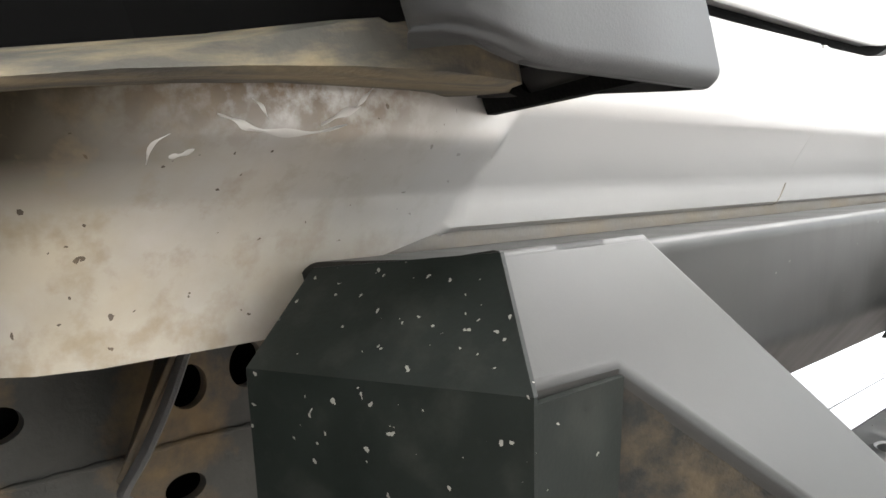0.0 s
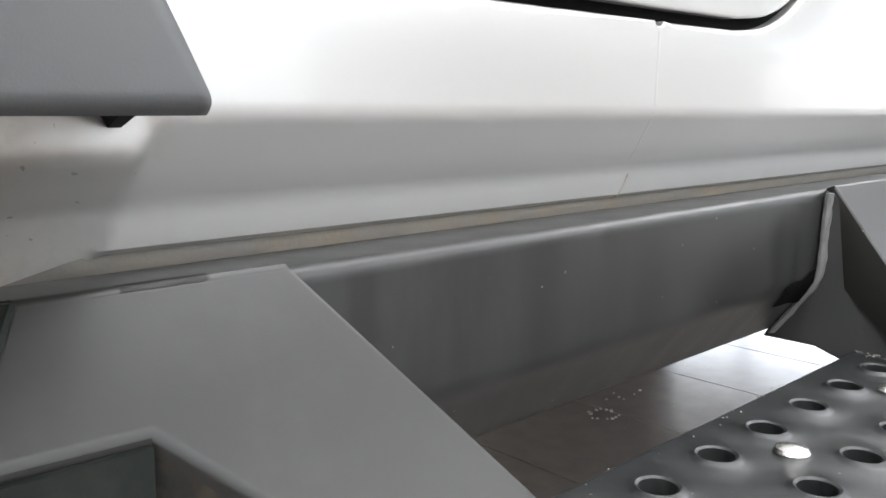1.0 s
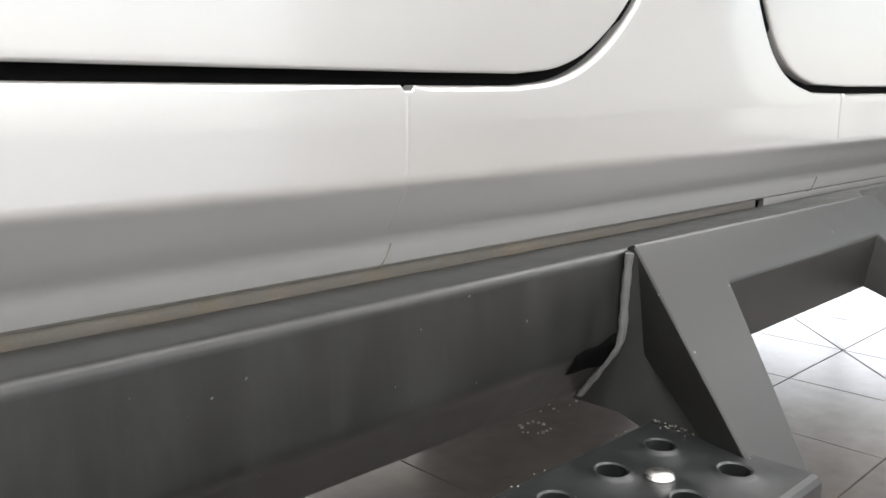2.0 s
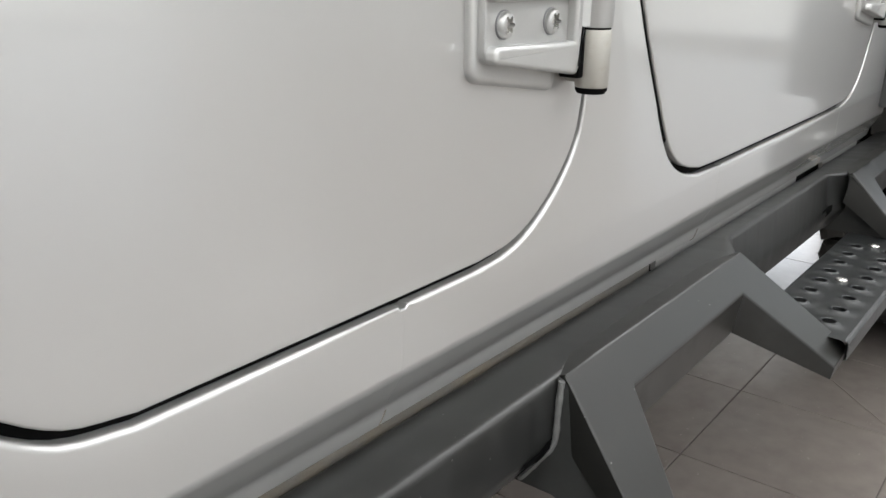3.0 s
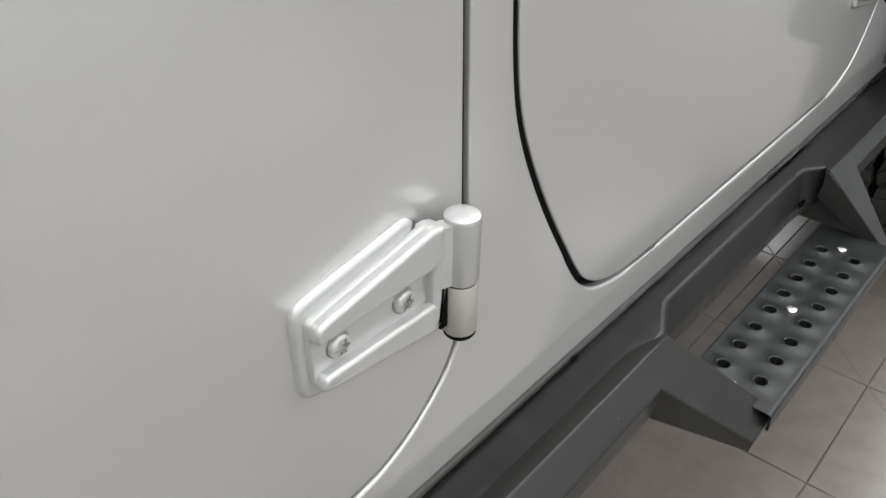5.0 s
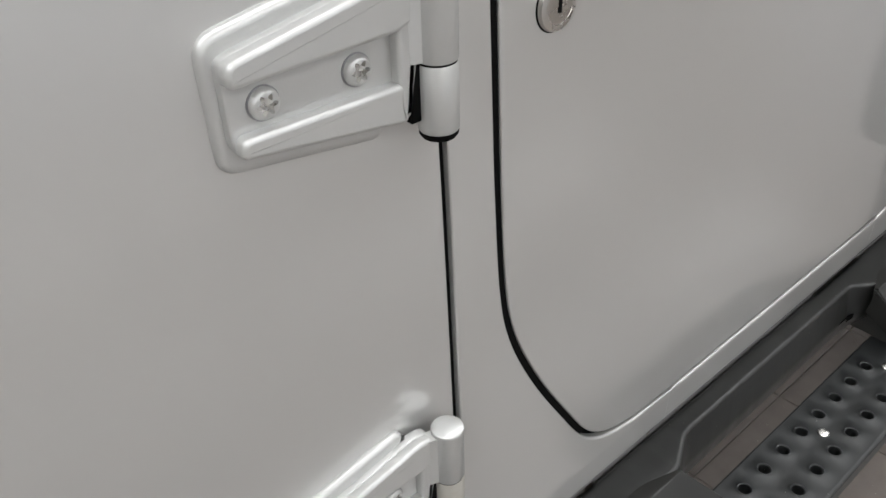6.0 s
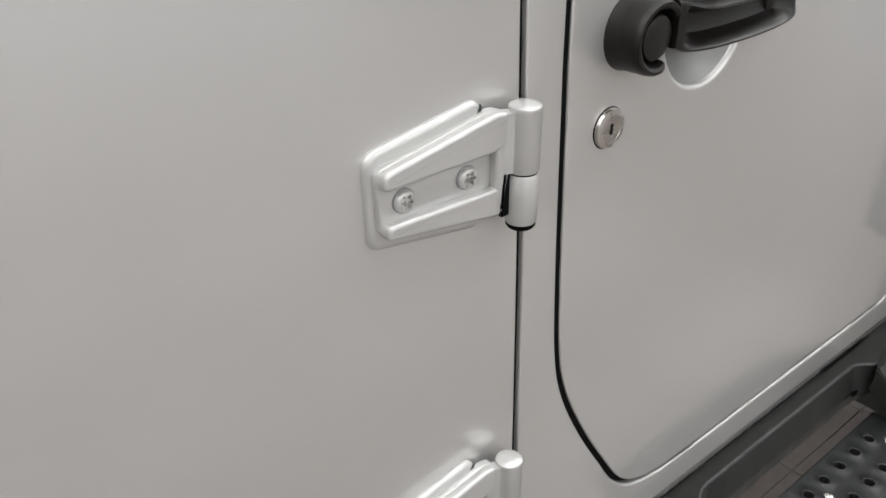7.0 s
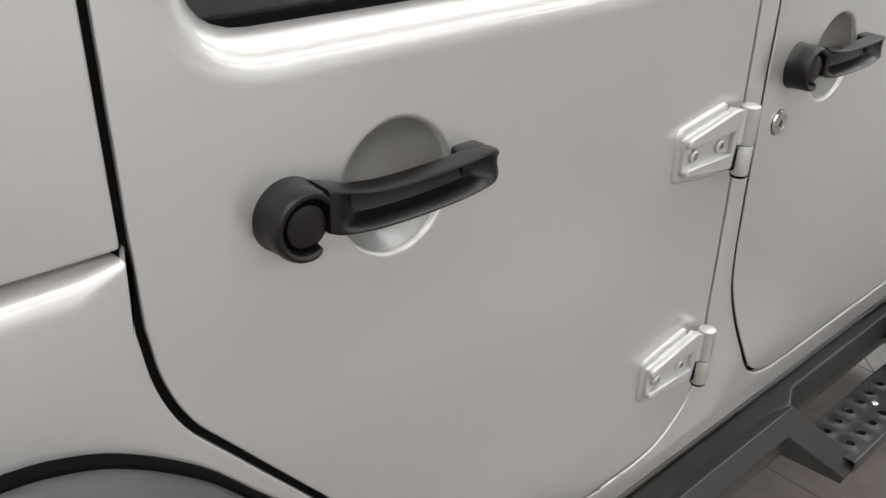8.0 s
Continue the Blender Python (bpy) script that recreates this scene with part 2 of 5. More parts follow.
shade.inputs[3].default_value, shade.inputs[4].default_value = 0.93, 1.06
tint.data_type, tint.blend_type = "RGBA", "MULTIPLY"
tint.inputs[0].default_value = 1.0
tl.new(info.outputs["Random"], shade.inputs[0])
tl.new(tb.inputs["Base Color"].links[0].from_socket, tint.inputs[6])
tl.new(shade.outputs[0], tint.inputs[7])
tl.new(tint.outputs[2], tb.inputs["Base Color"])
PANEL_LIGHT = glow("lit_diffuser", (1.0, 0.985, 0.962), LAMP)


# ---- mesh helpers ----
def obj(name, bm, mat, parent=None, label="", smooth=True, angle=35):
    bmesh.ops.recalc_face_normals(bm, faces=bm.faces)
    me = bpy.data.meshes.new(name)
    bm.to_mesh(me)
    bm.free()
    for m in (mat if isinstance(mat, (list, tuple)) else [mat]):
        me.materials.append(m)
    if smooth:
        me.polygons.foreach_set("use_smooth", [True] * len(me.polygons))
        me.set_sharp_from_angle(angle=radians(angle))
        if name in ("door_hinge", "base_plate", "step_bracket"):
            for p in me.polygons:
                if abs(p.normal.y) > 0.999 or len(p.vertices) > 7:
                    p.use_smooth = False
    ob = new(name, me)
    ob.parent = parent
    if label:
        ob["label"] = label
    return ob


def part(name, bm, mat, parent, label="", smooth=True, angle=35):
    return obj(name, bm, mat, parent, label, smooth, angle)


def thing(name, label, category, group="", kind="", at=(0, 0, 0)):
    ob = new(name)
    ob.location = at
    ob.empty_display_size = 0.1
    return tagged(ob, label, category, group, kind)


def box(bm, x0, x1, y0, y1, z0, z1, bevel=0.0, seg=2):
    vs = [bm.verts.new((x, y, z)) for x in (x0, x1) for y in (y0, y1) for z in (z0, z1)]
    fs = [bm.faces.new([vs[i] for i in f]) for f in
          ((0, 1, 3, 2), (4, 6, 7, 5), (0, 4, 5, 1), (2, 3, 7, 6), (0, 2, 6, 4), (1, 5, 7, 3))]
    if bevel:
        es = list({e for f in fs for e in f.edges})
        bmesh.ops.bevel(bm, geom=es, offset=bevel, segments=seg, profile=0.5, affect="EDGES")
    return vs


def prism(bm, pts, ext, bevel=0.0, seg=2):
    """A closed outline of 3D points pushed along the vector ext."""
    a = [bm.verts.new(p) for p in pts]
    b = [bm.verts.new(Vector(p) + Vector(ext)) for p in pts]
    fs = [bm.faces.new(a), bm.faces.new(b[::-1])]
    n = len(pts)
    for i in range(n):
        fs.append(bm.faces.new((a[i], b[i], b[(i + 1) % n], a[(i + 1) % n])))
    if bevel:
        es = list({e for f in fs for e in f.edges})
        bmesh.ops.bevel(bm, geom=es, offset=bevel, segments=seg, profile=0.5, affect="EDGES")
    return fs


def slab(bm, outline, place, r, depth, seg=3):
    """A plate with rounded front edges: outline in its plane, place(u, v, d) sets it in space, depth a number or one for each point."""
    area2 = sum(a[0] * b[1] - b[0] * a[1] for a, b in zip(outline, outline[1:] + outline[:1]))
    dd = list(depth) if isinstance(depth, (list, tuple)) else [depth] * len(outline)
    if area2 < 0:
        outline, dd = outline[::-1], dd[::-1]
    rings = [[place(u, v, 0.0) for u, v in offset(outline, r * q)] for q in (1.3, 1.12)]
    for k in range(seg + 1):
        a = math.pi / 2 * k / seg
        rings.append([place(u, v, r * (1 - math.cos(a))) for u, v in offset(outline, r * (1 - math.sin(a)))])
    rings.append([place(u, v, d) for (u, v), d in zip(outline, dd)])
    return loft(bm, rings)


def loft(bm, rings, close=True, caps=True):
    """Skins a row of rings with the same number of points."""
    rows = [[bm.verts.new(p) for p in r] for r in rings]
    n = len(rows[0])
    for a, b in zip(rows, rows[1:]):
        for i in range(n if close else n - 1):
            j = (i + 1) % n
            bm.faces.new((a[i], a[j], b[j], b[i]))
    if caps and close:
        bm.faces.new(rows[0][::-1])
        bm.faces.new(rows[-1])
    return rows


def lathe(bm, profile, centre, axis="y", n=24):
    """Turns (radius, along) about an axis through centre; along grows with the axis."""
    c = Vector(centre)
    rings = []
    for r, a in profile:
        ring = []
        for k in range(n):
            t = 2 * math.pi * k / n
            u, v = r * math.cos(t), r * math.sin(t)
            ring.append(c + Vector({"y": (u, a, v), "z": (u, v, a), "x": (a, u, v)}[axis]))
        rings.append(ring)
    return loft(bm, rings)


def offset(poly, d):
    """An outline in its plane moved inward by d (a number or one for each point)."""
    n, out = len(poly), []
    for i in range(n):
        a, p, b = Vector(poly[i - 1]), Vector(poly[i]), Vector(poly[(i + 1) % n])
        u, v = (p - a).normalized(), (b - p).normalized()
        nu, nv = Vector((-u.y, u.x)), Vector((-v.y, v.x))
        m = nu + nv
        k = max(m.dot(nu), 0.5)
        di = d[i] if isinstance(d, (list, tuple)) else d
        out.append(p + m * (di / k))
    return [tuple(q) for q in out]


def rounded(pts, radii, n=6):
    """An outline whose corners are rounded; radius 0 keeps the corner."""
    out = []
    m = len(pts)
    for i in range(m):
        p, r = Vector(pts[i]), radii[i] if isinstance(radii, (list, tuple)) else radii
        if r <= 0:
            out.append(tuple(p))
            continue
        a, b = (Vector(pts[i - 1]) - p).normalized(), (Vector(pts[(i + 1) % m]) - p).normalized()
        for k in range(n + 1):
            t = k / n
            out.append(tuple((p + a * r) * (1 - t) ** 2 + p * 2 * t * (1 - t) + (p + b * r) * t ** 2))
    return out


def spline(pts, n=5):
    """A smooth open line through the points (Catmull-Rom)."""
    p = [Vector(q) for q in pts]
    p = [2 * p[0] - p[1]] + p + [2 * p[-1] - p[-2]]
    out = []
    for i in range(1, len(p) - 2):
        for k in range(n):
            t = k / n
            out.append(0.5 * (2 * p[i] + (p[i + 1] - p[i - 1]) * t + (2 * p[i - 1] - 5 * p[i] + 4 * p[i + 1] - p[i + 2]) * t * t
                              + (3 * p[i] - p[i - 1] - 3 * p[i + 1] + p[i + 2]) * t ** 3))
    out.append(p[-2])
    return [tuple(q) for q in out]


# ---- the room ----
X0, X1, Y0, Y1, H = -6.0, 8.0, -8.0, 5.6, 3.5
PITCH, TX, TY = 0.302, 0.782, -0.141

bm = bmesh.new()
box(bm, X0, X1, Y0, Y1, -0.25, -0.008)
floor = tagged(obj("floor", bm, GROUT, smooth=False), "showroom floor of grey square stone tiles with dark joints", "floor", kind="structure")

bm = bmesh.new()
box(bm, X0 - 0.2, X1 + 0.2, Y1, Y1 + 0.2, -0.25, H)
tagged(obj("wall_north", bm, WHITEPAINT, smooth=False), "plain white painted showroom wall", "wall", kind="structure")
bm = bmesh.new()
box(bm, X0 - 0.2, X0, Y0, Y1, -0.25, H)
tagged(obj("wall_west", bm, WHITEPAINT, smooth=False), "plain white painted showroom wall", "wall", kind="structure")
bm = bmesh.new()
EY0, EY1, EZ0, EZ1 = -3.8, 1.2, 0.05, 3.25
for a, b, c, d in ((Y0, EY1, -0.25, EZ0), (Y0, EY1, EZ1, H), (Y0, EY0, EZ0, EZ1), (EY1, 1.6, -0.25, H), (1.6, 5.2, -0.25, 0.1), (1.6, 5.2, 2.2, H), (5.2, Y1, -0.25, H)):
    box(bm, X1, X1 + 0.2, a, b, c, d)
tagged(obj("wall_east", bm, WALLPAINT, smooth=False), "grey showroom wall with two glazed openings", "wall", kind="structure")
WX0, WX1, WZ0, WZ1 = -4.5, 5.5, 0.05, 2.9
bm = bmesh.new()
for a, b, c, d in ((X0 - 0.2, X1 + 0.2, -0.25, WZ0), (X0 - 0.2, X1 + 0.2, WZ1, H), (X0 - 0.2, WX0, WZ0, WZ1), (WX1, X1 + 0.2, WZ0, WZ1)):
    box(bm, a, b, Y0 - 0.2, Y0, c, d)
tagged(obj("wall_south", bm, WALLPAINT, smooth=False), "grey showroom wall with a wide shopfront opening", "wall", kind="structure")
bm = bmesh.new()
box(bm, X0 - 0.2, X1 + 0.2, Y0 - 0.2, Y1 + 0.2, H, H + 0.2)
tagged(obj("ceiling", bm, CEILPAINT, smooth=False), "plain white painted showroom ceiling", "ceiling", kind="structure")

win = thing("window_1", "wide shopfront window with grey aluminium mullions", "window", kind="structure", at=(0, 0, 0))
bm = bmesh.new()
for k in range(6):
    x = WX0 + (WX1 - WX0) * k / 5
    box(bm, x - 0.03, x + 0.03, Y0 - 0.12, Y0 - 0.04, WZ0, WZ1, 0.004, 1)
for z in (WZ0 + 0.03, WZ1 - 0.03):
    box(bm, WX0, WX1, Y0 - 0.11, Y0 - 0.05, z - 0.03, z + 0.03, 0.004, 1)
part("window_frame", bm, FRAMEPAINT, win, "grey aluminium frame", smooth=False)

NY0, NY1 = 1.6, 5.2
area = bpy.data.lights.new("far_daylight", "AREA")
area.shape, area.size, area.size_y, area.energy, area.color = "RECTANGLE", NY1 - NY0, 2.1, FAR_GLASS, (0.98, 0.98, 1.0)
lamp = new("far_daylight", area)
lamp.matrix_world = look((X1 + 0.3, (NY0 + NY1) / 2, 1.15), (0, (NY0 + NY1) / 2, 1.15))
win2 = thing("window_2", "wide glazed front with grey aluminium mullions", "window", kind="structure", at=(0, 0, 0))
bm = bmesh.new()
for k in range(4):
    y = NY0 + (NY1 - NY0) * k / 3
    box(bm, X1 + 0.04, X1 + 0.12, y - 0.03, y + 0.03, 0.1, 2.2, 0.004, 1)
for z in (0.13, 2.17):
    box(bm, X1 + 0.05, X1 + 0.11, NY0, NY1, z - 0.03, z + 0.03, 0.004, 1)
part("window_frame", bm, FRAMEPAINT, win2, "grey aluminium frame", smooth=False)

area = bpy.data.lights.new("shopfront_daylight", "AREA")
area.shape, area.size, area.size_y, area.energy, area.color = "RECTANGLE", WX1 - WX0, WZ1 - WZ0, SHOPFRONT, (0.97, 0.98, 1.0)
lamp = new("shopfront_daylight", area)
lamp.matrix_world = look(((WX0 + WX1) / 2, Y0 - 0.3, (WZ0 + WZ1) / 2), ((WX0 + WX1) / 2, 0, (WZ0 + WZ1) / 2))


area = bpy.data.lights.new("end_daylight", "AREA")
area.shape, area.size, area.size_y, area.energy, area.color = "RECTANGLE", EY1 - EY0, EZ1 - EZ0, END_GLASS, (1.0, 0.985, 0.965)
lamp = new("end_daylight", area)
lamp.matrix_world = look((X1 + 0.3, (EY0 + EY1) / 2, (EZ0 + EZ1) / 2), (0, (EY0 + EY1) / 2, (EZ0 + EZ1) / 2))
win3 = thing("window_3", "tall glazed end window with grey aluminium mullions", "window", kind="structure", at=(0, 0, 0))
bm = bmesh.new()
for k in range(4):
    y = EY0 + (EY1 - EY0) * k / 3
    box(bm, X1 + 0.04, X1 + 0.12, y - 0.03, y + 0.03, EZ0, EZ1, 0.004, 1)
for z in (EZ0 + 0.03, EZ1 - 0.03):
    box(bm, X1 + 0.05, X1 + 0.11, EY0, EY1, z - 0.03, z + 0.03, 0.004, 1)
part("window_frame", bm, FRAMEPAINT, win3, "grey aluminium frame", smooth=False)


def ceiling_light():
    t = thing("ceiling_light", "wide white ceiling light with a lit diffuser", "ceiling light", "ceiling lights")
    bm = bmesh.new()
    for a, b, c, d in ((-1.13, 1.13, -0.48, -0.45), (-1.13, 1.13, 0.45, 0.48), (-1.13, -1.1, -0.45, 0.45), (1.1, 1.13, -0.45, 0.45)):
        box(bm, a, b, c, d, -0.05, 0.0, 0.004, 1)
    part("frame", bm, CEILPAINT, t, smooth=False)
    bm = bmesh.new()
    box(bm, -1.1, 1.1, -0.45, 0.45, -0.04, -0.002)
    part("diffuser", bm, PANEL_LIGHT, t, "lit white diffuser", smooth=False)
    return t


first = ceiling_light()
first.matrix_basis = pose(-4.0, -7.4, H)
for i in range(5):
    for j in range(6):
        if i or j:
            copy_thing(first, pose(-4.0 + i * 2.5, -7.4 + j * 2.3, H))


# ---- the vehicle ----
car = thing("off_road_car", "silver four-door off-road car with black flares and side steps", "car", at=(0.3, 0.75, 0))
INV = Matrix.Translation((-0.3, -0.75, 0))


def cpart(name, bm, mat, parent=None, label="", smooth=True, angle=35):
    ob = part(name, bm, mat, parent or car, label, smooth, angle)
    if parent is None:
        ob.matrix_parent_inverse = INV
    return ob


# the sill's section below the fold: (inward, height)
SILL = [(0.0, 0.578), (0.0010, 0.5745), (0.0035, 0.570), (0.0100, 0.5580), (0.0160, 0.5478), (0.0172, 0.5445), (0.0185, 0.5385), (0.0197, 0.5335), (0.0217, 0.5318), (0.030, 0.5306), (0.044, 0.530)]
REAR_SILL = [(0.0, 0.580), (0.0004, 0.5655), (0.0012, 0.5635), (0.0030, 0.561), (0.0062, 0.5575), (0.0150, 0.546), (0.0185, 0.538), (0.0213, 0.530), (0.0238, 0.5205), (0.0252, 0.5110), (0.0262, 0.5040)]
SARC = [0.578]
for (a, b), (c, d) in zip(SILL, SILL[1:]):
    SARC.append(SARC[-1] - math.hypot(c - a, d - b))
SILL_CUTS = [a + (b - a) * k / n for a, b, n in zip(SARC, SARC[1:], (1, 2, 5, 5, 2, 2, 2, 1, 2, 3)) for k in range(n)]


def skin(x, v, d):
    """The body side: v runs along the surface upward, d goes inward."""
    crown = 0.003 * (max(0.0, 0.95 - v) / 0.36) ** 2 if v > 0.578 else 0.003 * 1.067    # flat above the waist
    if v >= 0.578:
        y, z, ny, nz = crown, v, 1.0, 0.0
    else:
        i = 0
        while i < len(SARC) - 2 and v < SARC[i + 1]:
            i += 1
        t = (SARC[i] - v) / (SARC[i] - SARC[i + 1])
        (a, b), (c, e) = SILL[i], SILL[i + 1]
        y, z = a + (c - a) * t + crown, b + (e - b) * t
        l = math.hypot(c - a, e - b)
        ny, nz = (b - e) / l, (c - a) / l
    # behind the flare's foot the panel steps inward and its fold lies lower
    k = min(1.0, max(0.0, (-0.4250 - 0.3 * max(0.0, 0.57 - z) - x) / 0.0045))
    if k and v < 0.66 and x > -0.70:
        if v < 0.578:
            zb = 0.580 - (0.580 - v) * 0.925
            low = REAR_SILL[-1][0]
            for (a, b), (c, e) in zip(REAR_SILL, REAR_SILL[1:]):
                if e <= zb <= b:
                    low = a + (c - a) * (b - zb) / (b - e)
            y += k * (low + crown + 0.003 - y)
            z += k * (zb - z)
        else:
            y += k * 0.003 * min(1.0, (0.66 - v) / 0.04)
    if -0.70 < x < -0.56 and v < 0.72:
        y += 16.0 * (-0.56 - x) ** 2
    return Vector((x, y + d * ny, z + d * nz))


def sheet(outline, r=0.004, depth=0.022, xcuts=(), zcuts=(), surface=skin, hole=None):
    """A pressed panel with a rolled edge: outline in (x, v), counter-clockwise seen from outside."""
    bm = bmesh.new()
    rr = r if isinstance(r, list) else [r] * len(outline)
    rings = []
    if hole:    # a narrow flat margin keeps the roll's curve off the wide face
        rings.append([bm.verts.new((x, 0.0, z)) for x, z in offset(outline, [q + 0.003 for q in rr])])
    for a in (0, 15, 30, 45, 60, 75, 90):
        s, c = math.sin(radians(a)), math.cos(radians(a))
        pts = offset(outline, [q * (1 - s) for q in rr])
        rings.append([bm.verts.new((x, rr[i] * (1 - c), z)) for i, (x, z) in enumerate(pts)])
    rings.append([bm.verts.new((x, max(depth, rr[i] + 0.004), z)) for i, (x, z) in enumerate(outline)])
    n = len(outline)
    if hole:
        cx, cz, rx, rz, m = *hole, 48
        hr = []
        for g, dpt in [(0.008, 0.0)] + [(0.005 * (1 - math.sin(radians(a))), 0.005 * (1 - math.cos(radians(a)))) for a in (0, 22.5, 45, 67.5, 90)]:
            hr.append([bm.verts.new((cx + (rx + g) * math.cos(2 * math.pi * k / m), dpt, cz + (rz + g) * math.sin(2 * math.pi * k / m))) for k in range(m)])
        for a, b in zip(hr, hr[1:]):
            for k in range(m):
                bm.faces.new((a[k], a[(k + 1) % m], b[(k + 1) % m], b[k]))
        i = min((k for k in range(n) if outline[k][0] < cx), key=lambda k: abs(outline[k][1] - cz) + (9 if outline[k][1] > 1.3 else 0) + (outline[k][0] - cx + 0.3) * 0.01)
        j = min((k for k in range(n) if outline[k][0] > cx), key=lambda k: abs(outline[k][1] - cz) + (9 if outline[k][1] > 1.3 else 0))
        half = m // 2
        lower = [rings[0][(i + k) % n] for k in range((j - i) % n + 1)]
        upper = [rings[0][(j + k) % n] for k in range((i - j) % n + 1)]
        bm.faces.new(lower + [hr[0][k % m] for k in range(m, half - 1, -1)])
        bm.faces.new(upper + [hr[0][k] for k in range(half, -1, -1)])
    else:
        bm.faces.new(rings[0])
    for a, b in zip(rings, rings[1:]):
        for i in range(n):
            j = (i + 1) % n
            bm.faces.new((a[j], a[i], b[i], b[j]))
    for ax, vals in ((0, xcuts), (2, zcuts)):
        for v in vals:
            co, no = [0, 0, 0], [0, 0, 0]
            co[ax], no[ax] = v, 1
            bmesh.ops.bisect_plane(bm, geom=bm.verts[:] + bm.edges[:] + bm.faces[:], plane_co=co, plane_no=no, dist=1e-5)
    for v in bm.verts:
        v.co = surface(v.co.x, v.co.z, v.co.y)
    return bm


# door openings, middle of the gap, from the top of the front edge round to the top of the rear edge
TOPZ = 1.74
FRONT_GAP = [(0.944, TOPZ), (0.946, 1.2)] + spline([(0.946, 0.90), (0.945, 0.79), (0.940, 0.738), (0.925, 0.694), (0.900, 0.656), (0.865, 0.635), (0.825, 0.6265)], 4) + \
    [(0.72, 0.6235), (0.50, 0.6225), (0.36, 0.6215)] + spline([(0.290, 0.6225), (0.255, 0.6295), (0.226, 0.642), (0.201, 0.664), (0.173, 0.705), (0.138, 0.761), (0.110, 0.814),
     (0.0945, 0.854), (0.087, 0.892), (0.083, 0.935), (0.079, 1.0)], 4) + [(0.0725, 1.15), (0.060, TOPZ)]
REAR_GAP = [(0.008, TOPZ), (0.0265, 1.2), (0.034, 1.0)] + spline([(0.037, 0.90), (0.040, 0.80), (0.041, 0.755), (0.040, 0.726), (0.0325, 0.692), (0.011, 0.664), (-0.019, 0.641), (-0.050, 0.629), (-0.085, 0.625)], 4) + \
    [(-0.15, 0.6245), (-0.25, 0.6245)] + spline([(-0.34, 0.6245), (-0.375, 0.631), (-0.405, 0.651), (-0.435, 0.681), (-0.51, 0.767), (-0.608, 0.891), (-0.688, 0.994), (-0.719, 1.036), (-0.736, 1.080), (-0.743, 1.130)], 4) + \
    [(-0.744, 1.20), (-0.743, TOPZ)]
JOINTS = (-0.162, 0.349, 0.820)    # where lengths of the sill pressing meet
G = 0.0032


def half_gap(x, z):
    """Half the door gap: wider along the bottom and at the rear edge."""
    return 0.0030 if z < 0.66 else (0.0036 if x < -0.4 else G)


def opened(line, d):
    """A gap's middle line moved to its left by d half widths."""
    out = []
    for i, p in enumerate(line):
        a, b = Vector(line[max(i - 1, 0)]), Vector(line[min(i + 1, len(line) - 1)])
        u = (b - a).normalized()
        k = d * half_gap(*p)
        out.append((p[0] - u.y * k, p[1] + u.x * k))
    return out


# the tub: sill, pillars and rear quarter in one pressing
tub_line = [(-0.68, 0.493)] + [(x, 0.493) for x in (-0.5, -0.4, -0.1, 0.3, 0.7, 1.0)] + [(1.14, 0.493), (1.14, 0.70), (1.13, 1.0), (1.10, 1.32)] + \
    [(0.955, 1.32)] + FRONT_GAP[1:-1] + [(0.062, TOPZ), (0.014, TOPZ)] + REAR_GAP[1:-1] + [(-0.7485, 1.190), (-0.780, 1.190)] + \
    [(-1.72, 1.190), (-1.74, 1.16), (-1.74, 0.72), (-1.56, 0.70), (-1.45, 0.80), (-1.36, 0.98), (-1.26, 1.03), (-0.84, 1.03), (-0.78, 0.98), (-0.70, 0.84), (-0.68, 0.72)]
door_pts = set(FRONT_GAP[1:-1]) | set(REAR_GAP[1:-1])
nicks = set()
for x in JOINTS:    # a small nick in the opening's lip at each joint
    k = next(k for k in range(len(tub_line) - 1) if tub_line[k] in door_pts and tub_line[k + 1] in door_pts and tub_line[k + 1][0] < x < tub_line[k][0] and tub_line[k][1] < 0.64)
    (xa, za), (xb, zb) = tub_line[k], tub_line[k + 1]
    z = za + (zb - za) * (x - xa) / (xb - xa)
    low = 0.0024 if x < 0 else 0.0012
    cut = [(x + 0.0032, z), (x + 0.0009, z - low), (x - 0.0009, z - low), (x - 0.0032, z)]
    tub_line[k + 1:k + 1] = cut
    nicks |= set(cut)
door_pts |= nicks
tub_off = offset(tub_line, [half_gap(*p) if p in door_pts else 0.0 for p in tub_line])
bm = sheet(tub_off, r=[0.0012 if p in nicks else (0.0035 if p[1] < 0.66 else 0.003 if p[1] < 0.7 else 0.0018) if p in door_pts else 0.030 if p[0] < -0.76 and p[1] > 1.18 else 0.012 if p == (-0.7485, 1.190) else 0.0025 if p[0] < -0.74 else 0.006 for p in tub_line], depth=0.03,
           xcuts=[-0.67, -0.66, -0.65, -0.64, -0.63, -0.615, -0.60, -0.588, -0.575, -0.56, -0.4550, -0.4510, -0.4480, -0.4450, -0.4420, -0.4390, -0.4365, -0.4340, -0.4320, -0.4300, -0.4280, -0.4262, -0.4245, -0.4200, -0.400], zcuts=SILL_CUTS + [0.580, 0.6, 0.62, 0.64, 0.66, 0.7, 0.8, 0.9, 1.0, 1.1])
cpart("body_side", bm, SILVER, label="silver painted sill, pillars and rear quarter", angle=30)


CUP_X, CUP_Z = 0.0560, 0.0580      # half width and half height of a handle recess
CUP_DX, CUP_DZ = 0.1005, -0.0070
REAR_KNOB, FRONT_KNOB = (-0.6165, 1.1825), (0.1455, 1.1635)


